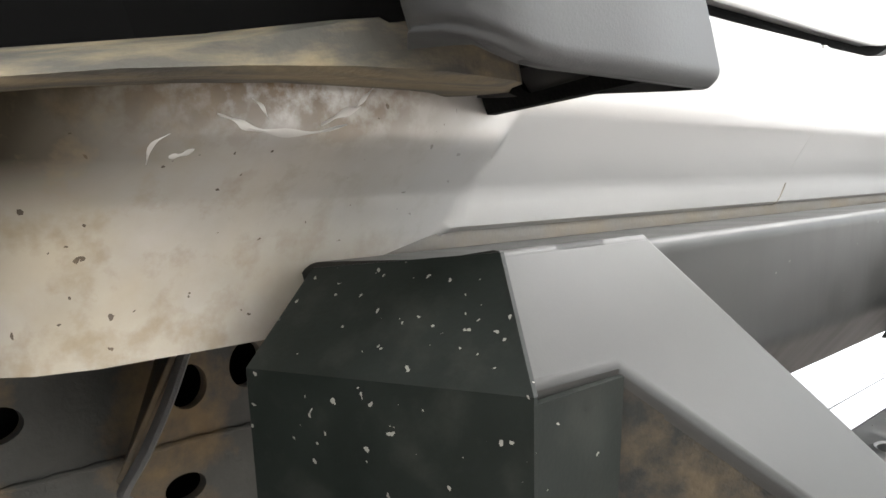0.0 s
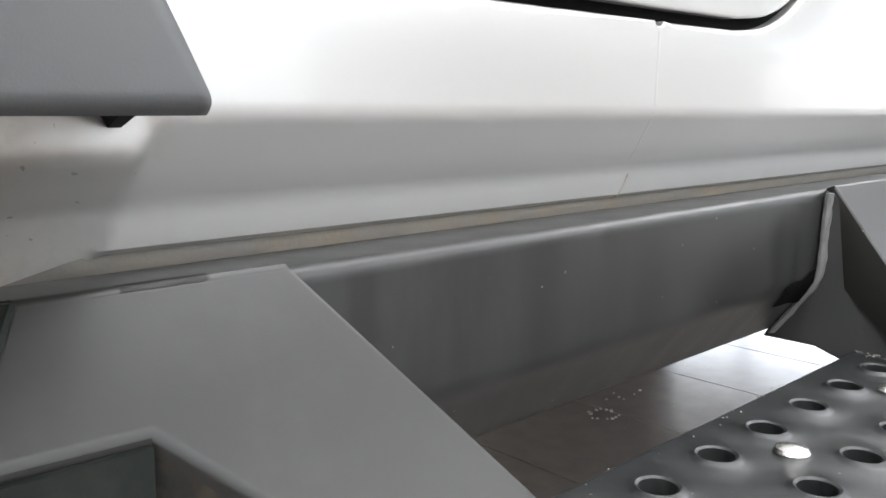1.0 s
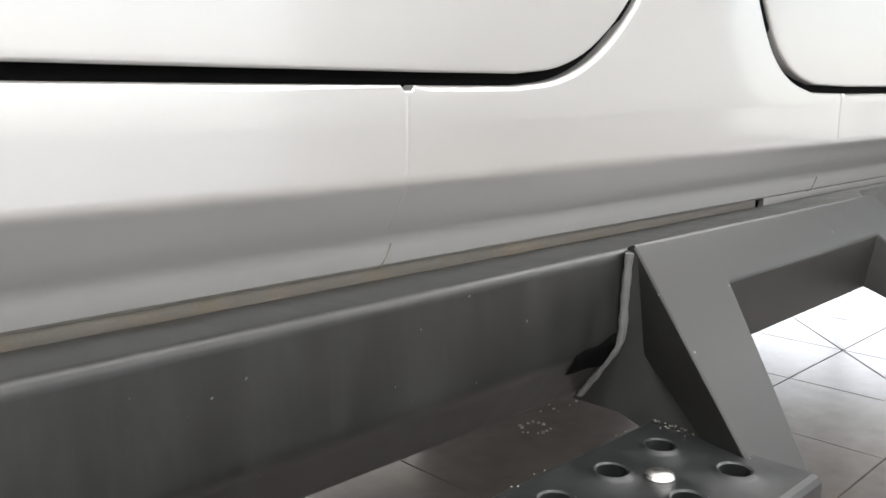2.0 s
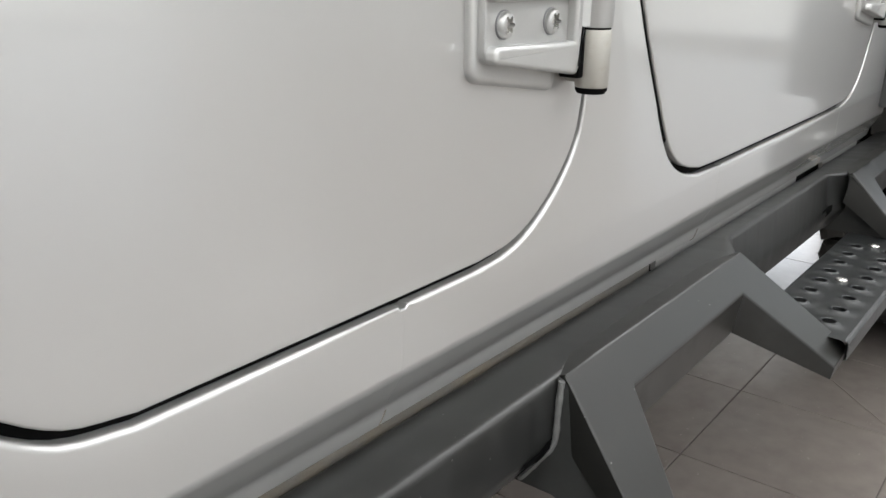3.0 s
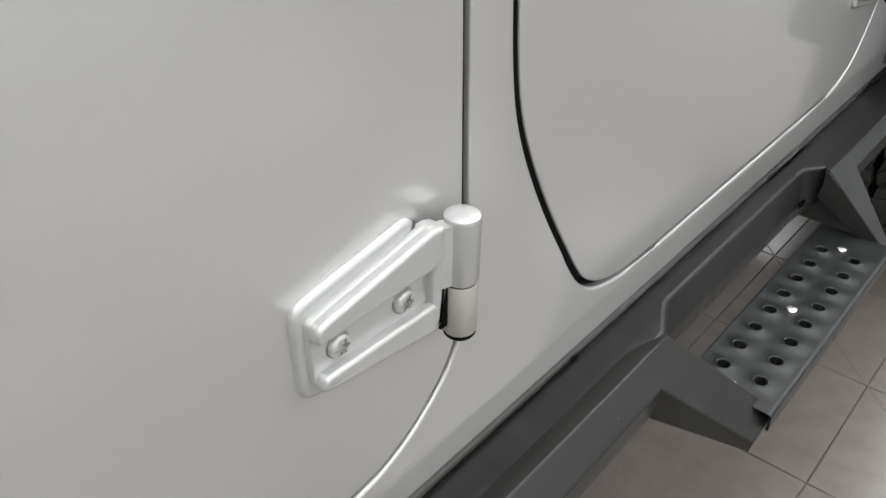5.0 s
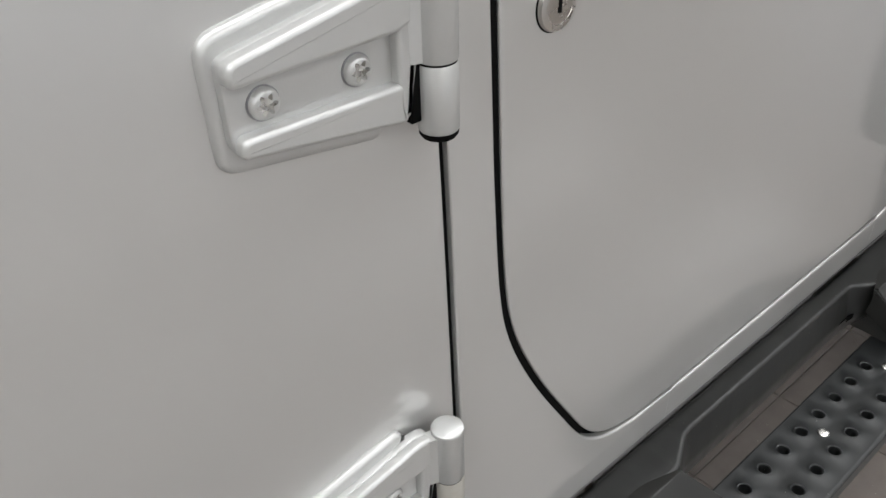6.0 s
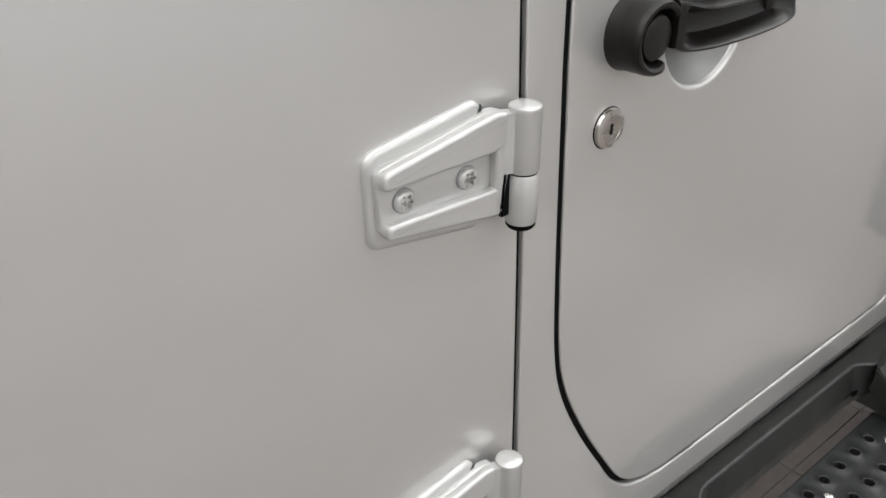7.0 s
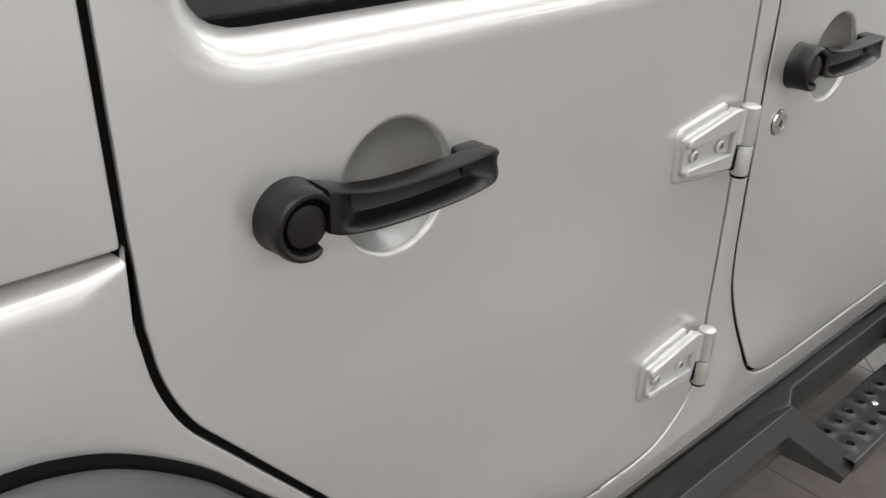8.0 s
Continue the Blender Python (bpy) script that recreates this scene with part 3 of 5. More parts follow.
def door(name, gap, window, knob, label):
    """A door skin with its window opening and the round recess behind its handle."""
    pts = opened(gap, -1)[::-1]
    r = [0.0016] * len(pts) + [0.033] * len(window)
    return cpart(name, sheet(pts + window, r, 0.024, zcuts=[0.66, 0.68, 0.71, 0.74, 0.77, 0.8, 0.835, 0.87, 0.91, 0.95, 0.99, 1.03, 1.07], hole=(knob[0] + CUP_DX, knob[1] + CUP_DZ, CUP_X, CUP_Z)), SILVER, label=label, angle=30)


rear_window = rounded([(-0.03, TOPZ), (-0.03, 1.316), (-0.674, 1.318), (-0.674, TOPZ)], [0, 0.05, 0.05, 0])
front_window = rounded([(0.93, TOPZ), (0.93, 1.322), (0.11, 1.322), (0.11, TOPZ)], [0, 0.05, 0.05, 0])
rear_door = door("rear_door", REAR_GAP, rear_window, REAR_KNOB, "silver rear door, closed")
front_door = door("front_door", FRONT_GAP, front_window, FRONT_KNOB, "silver front door, closed")


def gap_seal_shade(line, parent, sunk):
    """The black strip in a door's gap, seal and painted gap shade in one, sunk below the skin; deeper along the bottom
    edge.
    """
    bm = bmesh.new()
    rows = []
    for i, p in enumerate(line):
        a, b = Vector(line[max(i - 1, 0)]), Vector(line[min(i + 1, len(line) - 1)])
        u = (b - a).normalized()
        d0 = 0.0072 if p[1] < 0.66 else sunk
        rows.append([skin(p[0] - u.y * w, p[1] + u.x * w, d) for w, d in ((-0.0075, 0.014), (-0.0036, d0 + 0.0006), (0.0, d0), (0.0036, d0 + 0.0006), (0.0075, 0.014))])
    loft(bm, rows, close=False, caps=False)
    part("door_seal", bm, SEAL_SHADE, parent, "black strip for the door seal and the gap's shade")


gap_seal_shade(REAR_GAP, rear_door, 0.0046)
# nearly flush here, so that the gap's shade shows black
gap_seal_shade(FRONT_GAP, front_door, 0.0017)


def pane(x0, x1, z0, z1, parent):
    bm = bmesh.new()
    box(bm, x0, x1, 0.040, 0.045, z0, z1)
    part("window_pane", bm, TINT, parent, "dark tinted glass", smooth=False)
    bm = bmesh.new()
    box(bm, x0 + 0.002, x1 - 0.002, 0.030, 0.039, z0 + 0.002, z0 + 0.024, 0.003, 2)
    part("window_seal", bm, SEAL_SHADE, parent, "black rubber seal")
    bm = bmesh.new()
    box(bm, x0 - 0.07, x1 + 0.06, 0.010, 0.05, TOPZ + 0.002, TOPZ + 0.06, 0.012, 3)
    part("door_frame_top", bm, SILVER, parent)


pane(-0.69, -0.01, 1.30, 1.738, rear_door)
pane(0.09, 0.95, 1.30, 1.738, front_door)


def seam(x, v0, v1):
    """A short line of sealer down the sill."""
    bm = bmesh.new()
    rows = []
    n = 14
    for k in range(n + 1):
        v = v0 + (v1 - v0) * k / n
        lean = 0.004 * (v0 - v) / (v0 - v1) + 0.006 * ((v0 - v) / (v0 - v1)) ** 2
        rows.append([skin(x - lean - 0.0010, v, 0.0003), skin(x - lean, v, -0.0006), skin(x - lean + 0.0010, v, 0.0003)])
    loft(bm, rows, close=False, caps=False)
    cpart("sill_seam", bm, SEALANT, label="thin painted line of seam sealer")


for x in JOINTS:
    seam(x + 0.004, 0.5400, 0.520)
    # filled joint above it, a low ridge under the paint
    bm = bmesh.new()
    loft(bm, [[skin(x + 0.0008 * u, v, 0.0003 - 0.00048 * math.exp(-0.5 * (u / 1.6) ** 2)) for u in range(-5, 6)] for v in [0.6165 - 0.0045 * k for k in range(16)]], close=False, caps=False)
    cpart("sill_joint", bm, SILVER)

# pale streaks where the mud above the rear fold has been scraped off
for line, w in (([(-0.541, 0.5675), (-0.536, 0.566), (-0.531, 0.564), (-0.521, 0.563), (-0.510, 0.5635), (-0.500, 0.566)], 0.0011), ([(-0.531, 0.572), (-0.528, 0.570), (-0.526, 0.5665)], 0.0005),
                ([(-0.509, 0.5655), (-0.502, 0.569), (-0.495, 0.5715)], 0.0012), ([(-0.497, 0.571), (-0.4935, 0.5745), (-0.490, 0.578)], 0.0007),
                ([(-0.556, 0.554), (-0.5565, 0.559), (-0.553, 0.562)], 0.0006), ([(-0.551, 0.556), (-0.548, 0.5565), (-0.545, 0.558)], 0.0010)):
    pts = spline(line, 5)
    rows = []
    for k, p in enumerate(pts):
        a, b = Vector(pts[max(k - 1, 0)]), Vector(pts[min(k + 1, len(pts) - 1)])
        u = (b - a).normalized()
        h = 1.15 * w * (0.10 + abs(math.sin(math.pi * (k + 0.5) / len(pts))) * (0.62 + 0.4 * math.sin(0.8 * k + 70 * w * 1000)))
        rows.append([skin(p[0] - u.y * q * h, p[1] + u.x * q * h, d) for q, d in ((-1, -0.0001), (0, -0.0003), (1, -0.0001))])
    bm = bmesh.new()
    loft(bm, rows, close=False, caps=False)
    cpart("scrape_mark", bm, WIPED, label="pale scrape through the dried mud")

# welded flange under the sill, in lengths with open joints between them
for a, b, mat, words in ((-0.575, 0.247, FLANGE, "dusty welded flange under the sill"), (0.262, 0.735, SILVER, "silver painted flange under the sill"), (0.870, 1.085, SILVER, "silver painted flange under the sill")):
    bm = bmesh.new()
    rings = []
    for x in [a] + [q for q in (-0.54, -0.50, -0.47, -0.45, -0.43) if q > a] + [b]:
        y = 0.0262 + 0.010 * min(1.0, max(0.0, (-0.43 - x) / 0.14))    # sinks into the panel behind the rear step
        rings.append([(x, y + 0.0006, 0.5195), (x, y, 0.5205), (x, y, 0.5316), (x, y + 0.005, 0.5316), (x, y + 0.005, 0.5195)])
    loft(bm, rings)
    cpart("sill_flange", bm, mat, label=words)
# added black block: shade of the hollow behind the flange
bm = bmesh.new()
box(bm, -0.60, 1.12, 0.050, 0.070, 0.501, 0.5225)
cpart("inner_sill", bm, CAVITY_SHADE, smooth=False)


# ---- hinges ----
def screw(parent, x, y, z):
    bm = bmesh.new()
    n = 36
    rings = []
    for r, a, star in ((0.0080, 0.0, 0), (0.0080, -0.0016, 0), (0.0074, -0.0030, 0), (0.0062, -0.0040, 0), (0.0046, -0.0042, 1), (0.0043, -0.0010, 1), (0.0006, -0.0008, 1)):
        rings.append([(x + r * (1 + star * 0.28 * math.cos(6 * t)) * math.cos(t), y + a, z + r * (1 + star * 0.28 * math.cos(6 * t)) * math.sin(t))
                      for t in [2 * math.pi * k / n for k in range(n)]])
    loft(bm, rings)
    sc = part("screw", bm, CAST, parent, "silver star-recess screw")
    for f in sc.data.polygons:
        c = f.center
        if math.hypot(c.x - x, c.z - z) < 0.0049 and c.y > y - 0.0040:
            f.material_index = 1
    sc.data.materials.append(RECESS_SHADE)
    bm = bmesh.new()
    lathe(bm, [(0.0088, 0.001), (0.0088, -0.0004), (0.0080, -0.0004)], (x, y, z), "y", 24)
    part("washer", bm, FRAMEPAINT, parent)


def hinge():
    """A door hinge; its origin is the top of the pin."""
    root_bm = bmesh.new()
    out = rounded([(-0.1195, -0.0165), (-0.1185, -0.0630), (-0.0180, -0.0775), (-0.0120, -0.046), (-0.0100, -0.004), (-0.0210, 0.0010)], [0.006, 0.007, 0.006, 0.003, 0.004, 0.008], 4)
    slab(root_bm, out, lambda u, v, d: (u, -0.0100 + d, v), 0.0012, 0.007, 2)
    # raised border: upper bar that widens towards the pin, end bar and lower bar
    for pts, rad, y in (([(-0.1195, -0.0165), (-0.1195, -0.0285), (-0.0260, -0.0275), (-0.0125, -0.024), (-0.0100, -0.004), (-0.0210, 0.0010)], [0.006, 0.0045, 0.004, 0.0035, 0.004, 0.008], -0.0178),
                        ([(-0.0245, -0.022), (-0.0240, -0.070), (-0.0180, -0.0775), (-0.0120, -0.046), (-0.0102, -0.012)], [0.0034, 0.0034, 0.006, 0.0035, 0.0034], -0.0173),
                        ([(-0.1160, -0.0530), (-0.1185, -0.0630), (-0.0185, -0.0775), (-0.0215, -0.0548)], [0.004, 0.005, 0.005, 0.004], -0.0176)):
        slab(root_bm, rounded(pts, rad, 5), lambda u, v, d: (u, y + d, v), 0.0028, 0.0076, 5)
    # neck that wraps to the pin
    loft(root_bm, [[(x, y0, -0.002), (x, y0, -0.046), (x, y1, -0.046), (x, y1, -0.002)] for x, y0, y1 in
                   ((-0.0235, -0.0150, -0.006), (-0.018, -0.0172, -0.007), (-0.012, -0.0196, -0.009), (-0.006, -0.0232, -0.011), (0.0, -0.0272, -0.013), (0.003, -0.0280, -0.014))])
    h = cpart("door_hinge", root_bm, CAST, label="silver painted cast door hinge", angle=40)
    bm = bmesh.new()
    base = rounded([(-0.1255, -0.0070), (-0.1235, -0.0745), (-0.0290, -0.0885), (-0.0250, -0.076), (-0.0262, 0.000), (-0.0325, 0.0085)], [0.012, 0.010, 0.006, 0.006, 0.0055, 0.006], 5)
    slab(bm, base, lambda u, v, d: (u, -0.0050 + d, v), 0.0044, 0.0070, 6)
    part("base_plate", bm, CAST, h, "raised silver pad on the door", angle=40)
    bm = bmesh.new()
    lathe(bm, [(0.001, 0.0036), (0.005, 0.0032), (0.0096, 0.0020), (0.0114, 0.0008), (0.0120, -0.0008), (0.0117, -0.0022), (0.0117, -0.0455), (0.0111, -0.0468), (0.004, -0.0468)][::-1], (0, -0.0178, 0), "z", 28)
    part("upper_knuckle", bm, CAST, h)
    bm = bmesh.new()
    lathe(bm, [(0.004, -0.0482), (0.0109, -0.0482), (0.0115, -0.0495), (0.0115, -0.0860), (0.0109, -0.0870), (0.004, -0.0865)][::-1], (0.0004, -0.0175, 0), "z", 28)
    box(bm, -0.004, 0.006, -0.014, 0.002, -0.0845, -0.0510, 0.002, 2)
    part("lower_knuckle", bm, CAST, h)
    bm = bmesh.new()
    lathe(bm, [(0.003, -0.0912), (0.0096, -0.0912), (0.0110, -0.0892), (0.0111, -0.0871), (0.003, -0.0871)], (0.0004, -0.0175, 0), "z", 24)
    lathe(bm, [(0.003, -0.0483), (0.0108, -0.0483), (0.0108, -0.0467), (0.003, -0.0467)], (0.0002, -0.0175, 0), "z", 24)
    box(bm, -0.0175, -0.0088, -0.0165, -0.0010, -0.0800, -0.0478, 0.001, 1)
    part("pin_bush", bm, SEAL_SHADE, h, "black bush")
    screw(h, -0.1000, -0.0103, -0.0415)
    screw(h, -0.0465, -0.0103, -0.0415)
    return h


lower_rear = hinge()
lower_rear.matrix_basis = pose(0.0135, 0, 0.8215)
upper_rear = copy_thing(lower_rear, pose(0.0135, 0, 1.1400))
# this hinge's lower knuckle carries a painted warm reflection
for child in lower_rear.children:
    if child.name.startswith("lower_knuckle"):
        child.data = child.data.copy()
        child.data.materials[0] = WARM_REFLECTION
        child["label"] = "silver lower knuckle with a warm reflection painted in"
lower_front = copy_thing(upper_rear, pose(0.930, 0, 0.8215))
upper_front = copy_thing(lower_rear, pose(0.930, 0, 1.1400))


# ---- handles and lock ----
def handle():
    """A pull handle; its origin is the middle of its round button at the door's skin."""
    bm = bmesh.new()
    n = 40
    # collar round the button, open on its forward lower side
    lathe(bm, [(0.0305, 0.003), (0.0305, -0.008), (0.0292, -0.012), (0.0290, -0.0215), (0.0260, -0.0225), (0.004, -0.0225)], (-0.004, 0, 0.0), "y", n)
    ring = [(0.0288, -0.0205), (0.0287, -0.0320), (0.0280, -0.0362), (0.0268, -0.0382), (0.0246, -0.0384), (0.0222, -0.0368), (0.0210, -0.0335), (0.0208, -0.0205)]
    steps = [radians(8 + 292 * k / 34) for k in range(35)]
    rings = []
    for k, t in enumerate(steps):
        f = 1.0 if k < 32 else (1.0, 0.97, 0.86, 0.62)[k - 31]    # the hooked end thins out
        rings.append([(-0.004 + (0.0248 + (r - 0.0248) * f) * math.cos(t), -0.0205 + (y + 0.0205) * (0.35 + 0.65 * f), (0.0248 + (r - 0.0248) * f) * math.sin(t)) for r, y in ring])
    loft(bm, rings)
    # grip: hollowed outer face between rounded lips
    stations = [(0.0140, 0.0070, 0.0180, -0.0380, -0.008), (0.022, 0.0045, 0.0190, -0.0392, -0.012), (0.032, 0.0020, 0.0190, -0.0394, -0.016), (0.046, -0.0010, 0.0182, -0.0394, -0.021), (0.070, -0.0030, 0.0175, -0.0412, -0.025),
                (0.110, -0.0030, 0.0174, -0.0427, -0.027), (0.150, -0.0030, 0.0172, -0.0407, -0.025), (0.174, -0.0025, 0.0168, -0.0382, -0.021), (0.186, -0.0022, 0.0160, -0.0362, -0.019), (0.1920, -0.0020, 0.0144, -0.0340, -0.018), (0.1955, -0.002, 0.0112, -0.0312, -0.018), (0.1970, -0.002, 0.0070, -0.0280, -0.018)]
    rings = []
    for x, zc, h, yf, yb in spline(stations, 3):
        deep = 0.0200 * min(1.0, max(0.0, (x - 0.022) / 0.024)) * min(1.0, max(0.10, (0.1890 - x) / 0.022))
        yb = max(yb, yf + deep + 0.003)
        r = min(0.0030, h * 0.3)
        row = [(yb, -h * 0.80), (yb - 0.003, -h), (yf + 0.9 * r, -h), (yf + 0.25 * r, -h + 0.3 * r), (yf, -h + 0.9 * r), (yf + 0.12 * deep, -h + 1.5 * r), (yf + 0.55 * deep, -h + 2.4 * r), (yf + 0.85 * deep, -h * 0.35), (yf + deep, h * 0.1), (yf + deep, h * 0.45), (yf + 0.88 * deep, h - 2.0 * r), (yf + 0.45 * deep, h - 1.35 * r), (yf, h - 0.9 * r), (yf + 0.25 * r, h - 0.3 * r), (yf + 0.9 * r, h), (yb - 0.003, h), (yb, h * 0.80)]
        rings.append([(x, y, zc + z) for y, z in row])
    loft(bm, rings)
    # return leg to the door
    rings = []
    for y, x0, x1, z0, z1 in ((0.003, 0.160, 0.184, -0.004, 0.0150), (-0.010, 0.160, 0.189, -0.006, 0.0150), (-0.018, 0.158, 0.1905, -0.010, 0.0146), (-0.0235, 0.160, 0.1890, -0.010, 0.0138)):
        rings.append([(p, y, q) for p, q in rounded([(x0, z0), (x1, z0), (x1, z1), (x0, z1)], 0.005, 3)])
    loft(bm, rings)
    h = cpart("door_handle", bm, HANDLE, label="black plastic pull handle", angle=30)
    bm = bmesh.new()
    lathe(bm, [(0.0178, -0.024), (0.0178, -0.0315), (0.0165, -0.0342), (0.0120, -0.0355), (0.003, -0.036)], (-0.0045, 0, 0.0), "y", 36)
    part("push_button", bm, HANDLE, h, "round black push button")
    bm = bmesh.new()
    rings = []
    for k in range(15):
        f = 1 - k / 14.0
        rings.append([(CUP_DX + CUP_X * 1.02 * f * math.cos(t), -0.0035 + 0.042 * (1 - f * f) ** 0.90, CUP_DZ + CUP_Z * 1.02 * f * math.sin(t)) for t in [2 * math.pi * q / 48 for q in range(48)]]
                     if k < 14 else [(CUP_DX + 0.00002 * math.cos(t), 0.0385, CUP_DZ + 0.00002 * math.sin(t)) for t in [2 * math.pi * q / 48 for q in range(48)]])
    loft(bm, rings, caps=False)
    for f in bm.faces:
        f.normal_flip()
    # dish in the darkened silver that carries its shade
    part("finger_recess", bm, CUP_SHADED, h, "silver dished finger recess", angle=60)
    return h


rear_handle = handle()
rear_handle.matrix_basis = pose(REAR_KNOB[0], 0.008, REAR_KNOB[1])
front_handle = copy_thing(rear_handle, pose(FRONT_KNOB[0], 0.008, FRONT_KNOB[1]))

bm = bmesh.new()
lathe(bm, [(0.0150, 0.006), (0.0164, 0.001), (0.0167, -0.0015), (0.0158, -0.0034), (0.0120, -0.0042), (0.0117, -0.0038), (0.003, -0.0040)], (0.1260, 0.0, 1.0895), "y", 40)
lock = cpart("door_lock", bm, NICKEL, label="round brushed metal door lock")
bm = bmesh.new()
prism(bm, [(0.1260 + x, -0.0045, 1.0895 + z) for x, z in rounded([(-0.0014, -0.0045), (0.0014, -0.0045), (0.0014, 0.0045), (-0.0014, 0.0045)], 0.0007, 2)], (0, 0.002, 0))
part("keyway", bm, CAVITY_SHADE, lock, "dark keyway")
bm = bmesh.new()
lathe(bm, [(0.0178, 0.003), (0.0178, 0.0002), (0.0166, -0.0008)], (0.1260, 0.0, 1.0895), "y", 40)
part("lock_gasket", bm, SEAL_SHADE, lock, "thin black gasket")


# ---- flares ----
def flare(line, centre, section, mat, label, foot=0.0):
    """A flare swept along the arch line (x, z); section is (inward, out) pairs; foot is the height over which the front wall squares up."""
    pts = spline(line, 5)
    z0 = pts[0][1]

    def ringset(sec):
        rings = []
        for i, p in enumerate(pts):
            a, b = Vector(pts[max(i - 1, 0)]), Vector(pts[min(i + 1, len(pts) - 1)])
            u = (b - a).normalized()
            nrm = Vector((-u.y, u.x))
            if nrm.dot(Vector(centre) - Vector(p)) < 0:
                nrm = -nrm
            k = min(1.0, (p[1] - z0) / foot) if foot and i < len(pts) // 2 else 1.0
            nrm.y *= k
            low = max(0.0, 1 - (p[1] - z0) / 0.005) if foot and i < len(pts) // 2 else 0.0
            ring = []
            for s, o in sec:
                s2 = s * (0.3 + 0.7 * k) if s < 0.037 else s - 0.011 * (1 - k) * max(0, (0.085 - s) / 0.048)
                lift = 0.006 * max(0.0, (s - 0.080) / 0.018) ** 2 * (1 - k) if foot else 0.0
                ring.append((p[0] + nrm.x * s2 - (0.0015 * low * low if s < 0.06 else 0.0), -o * (1 - 0.04 * low * low), p[1] + nrm.y * s2 + lift))
            rings.append(ring)
        return rings
    bm = bmesh.new()
    inner = [(a + 0.004 if o < 0.06 else a, o - 0.004) for a, o in section[::-1]]
    inner = [(min(a, section[-1][0] - 0.004), o) for a, o in inner]
    loft(bm, ringset(section + inner))
    return cpart("fender_flare", bm, mat, label=label, angle=58)


REAR_AXLE, FRONT_AXLE = (-1.03, 0.43), (1.725, 0.43)
SECTION = [(0.0, 0.000), (0.003, 0.022), (0.008, 0.050), (0.013, 0.069), (0.022, 0.079), (0.036, 0.0825), (0.060, 0.0830), (0.074, 0.0829), (0.080, 0.0826), (0.0855, 0.0820), (0.090, 0.0805), (0.0937, 0.0780), (0.0963, 0.0740), (0.0978, 0.069), (0.098, 0.060)]
rear_flare = flare([(-0.446, 0.577), (-0.4465, 0.5785), (-0.4473, 0.5808), (-0.4485, 0.5845), (-0.4503, 0.590), (-0.4555, 0.606), (-0.4665, 0.645), (-0.482, 0.690), (-0.516, 0.742), (-0.550, 0.788), (-0.586, 0.832), (-0.622, 0.874), (-0.676, 0.938), (-0.716, 0.986), (-0.765, 1.027), (-0.810, 1.050), (-0.870, 1.060), (-1.04, 1.064), (-1.22, 1.062), (-1.30, 1.05), (-1.36, 0.98), (-1.43, 0.86), (-1.50, 0.74), (-1.53, 0.64)],
      REAR_AXLE, SECTION, PLASTIC, "dark grey plastic rear flare with dried mud inside", 0.10)
# added black bead that draws the shaded line between flare and body
bm = bmesh.new()
bead_line = [p for p in spline([(-0.550, 0.788), (-0.622, 0.874), (-0.676, 0.938), (-0.716, 0.986), (-0.765, 1.027), (-0.810, 1.050), (-0.870, 1.060), (-1.04, 1.064), (-1.22, 1.062), (-1.30, 1.05), (-1.36, 0.98)], 4)]
rings = []
for i, p in enumerate(bead_line):
    a, b = Vector(bead_line[max(i - 1, 0)]), Vector(bead_line[min(i + 1, len(bead_line) - 1)])
    u = (b - a).normalized()
    rings.append([(p[0] - u.y * 0.006 * math.cos(t), -0.004 + 0.007 * math.sin(t), p[1] + u.x * 0.006 * math.cos(t)) for t in [2 * math.pi * k / 10 for k in range(10)]])
loft(bm, rings)
part("flare_piping", bm, SEAL_SHADE, rear_flare, "black bead added for the dark shaded line against the body")
# the foot's inner wall with its slot
bm = bmesh.new()
def wall_ring(pts, r, back):
    return [(-0.436 - 0.30 * (0.012 - y) - 0.60 * (z - 0.574) - back, y, z) for y, z in rounded(pts, r, 4)]
outer = [(0.012, 0.5715), (0.012, 0.600), (-0.073, 0.602), (-0.076, 0.5795)]
slot = [(-0.018, 0.5775), (-0.013, 0.585), (-0.049, 0.588), (-0.049, 0.5810)]
loft(bm, [wall_ring([(-0.0315, 0.5830), (-0.0315, 0.5832), (-0.0317, 0.5832), (-0.0317, 0.5830)], 0.00001, -0.012), wall_ring(slot, 0.0025, -0.010), wall_ring(slot, 0.0025, 0.003), wall_ring(slot, 0.0025, 0.004), wall_ring(outer, 0.001, 0.004), wall_ring(outer, 0.001, 0.0)], caps=False)
part("inner_wall", bm, RUBBER, rear_flare, "dark inner wall with a slot", angle=30)
WIDE = [(0.0, 0.0), (0.002, 0.06), (0.005, 0.11), (0.014, 0.145), (0.032, 0.165), (0.052, 0.168), (0.060, 0.162), (0.062, 0.150)]
flare([(1.085, 0.592), (1.090, 0.70), (1.118, 0.83), (1.20, 0.97), (1.29, 1.06), (1.40, 1.105), (1.60, 1.12), (2.05, 1.12), (2.18, 1.10)], FRONT_AXLE, WIDE, PLASTIC, "dark grey plastic front flare")

# muddy inner lip along the foot of the rear arch, and the dark wall of the wheel well behind it
bm = bmesh.new()
rings = []
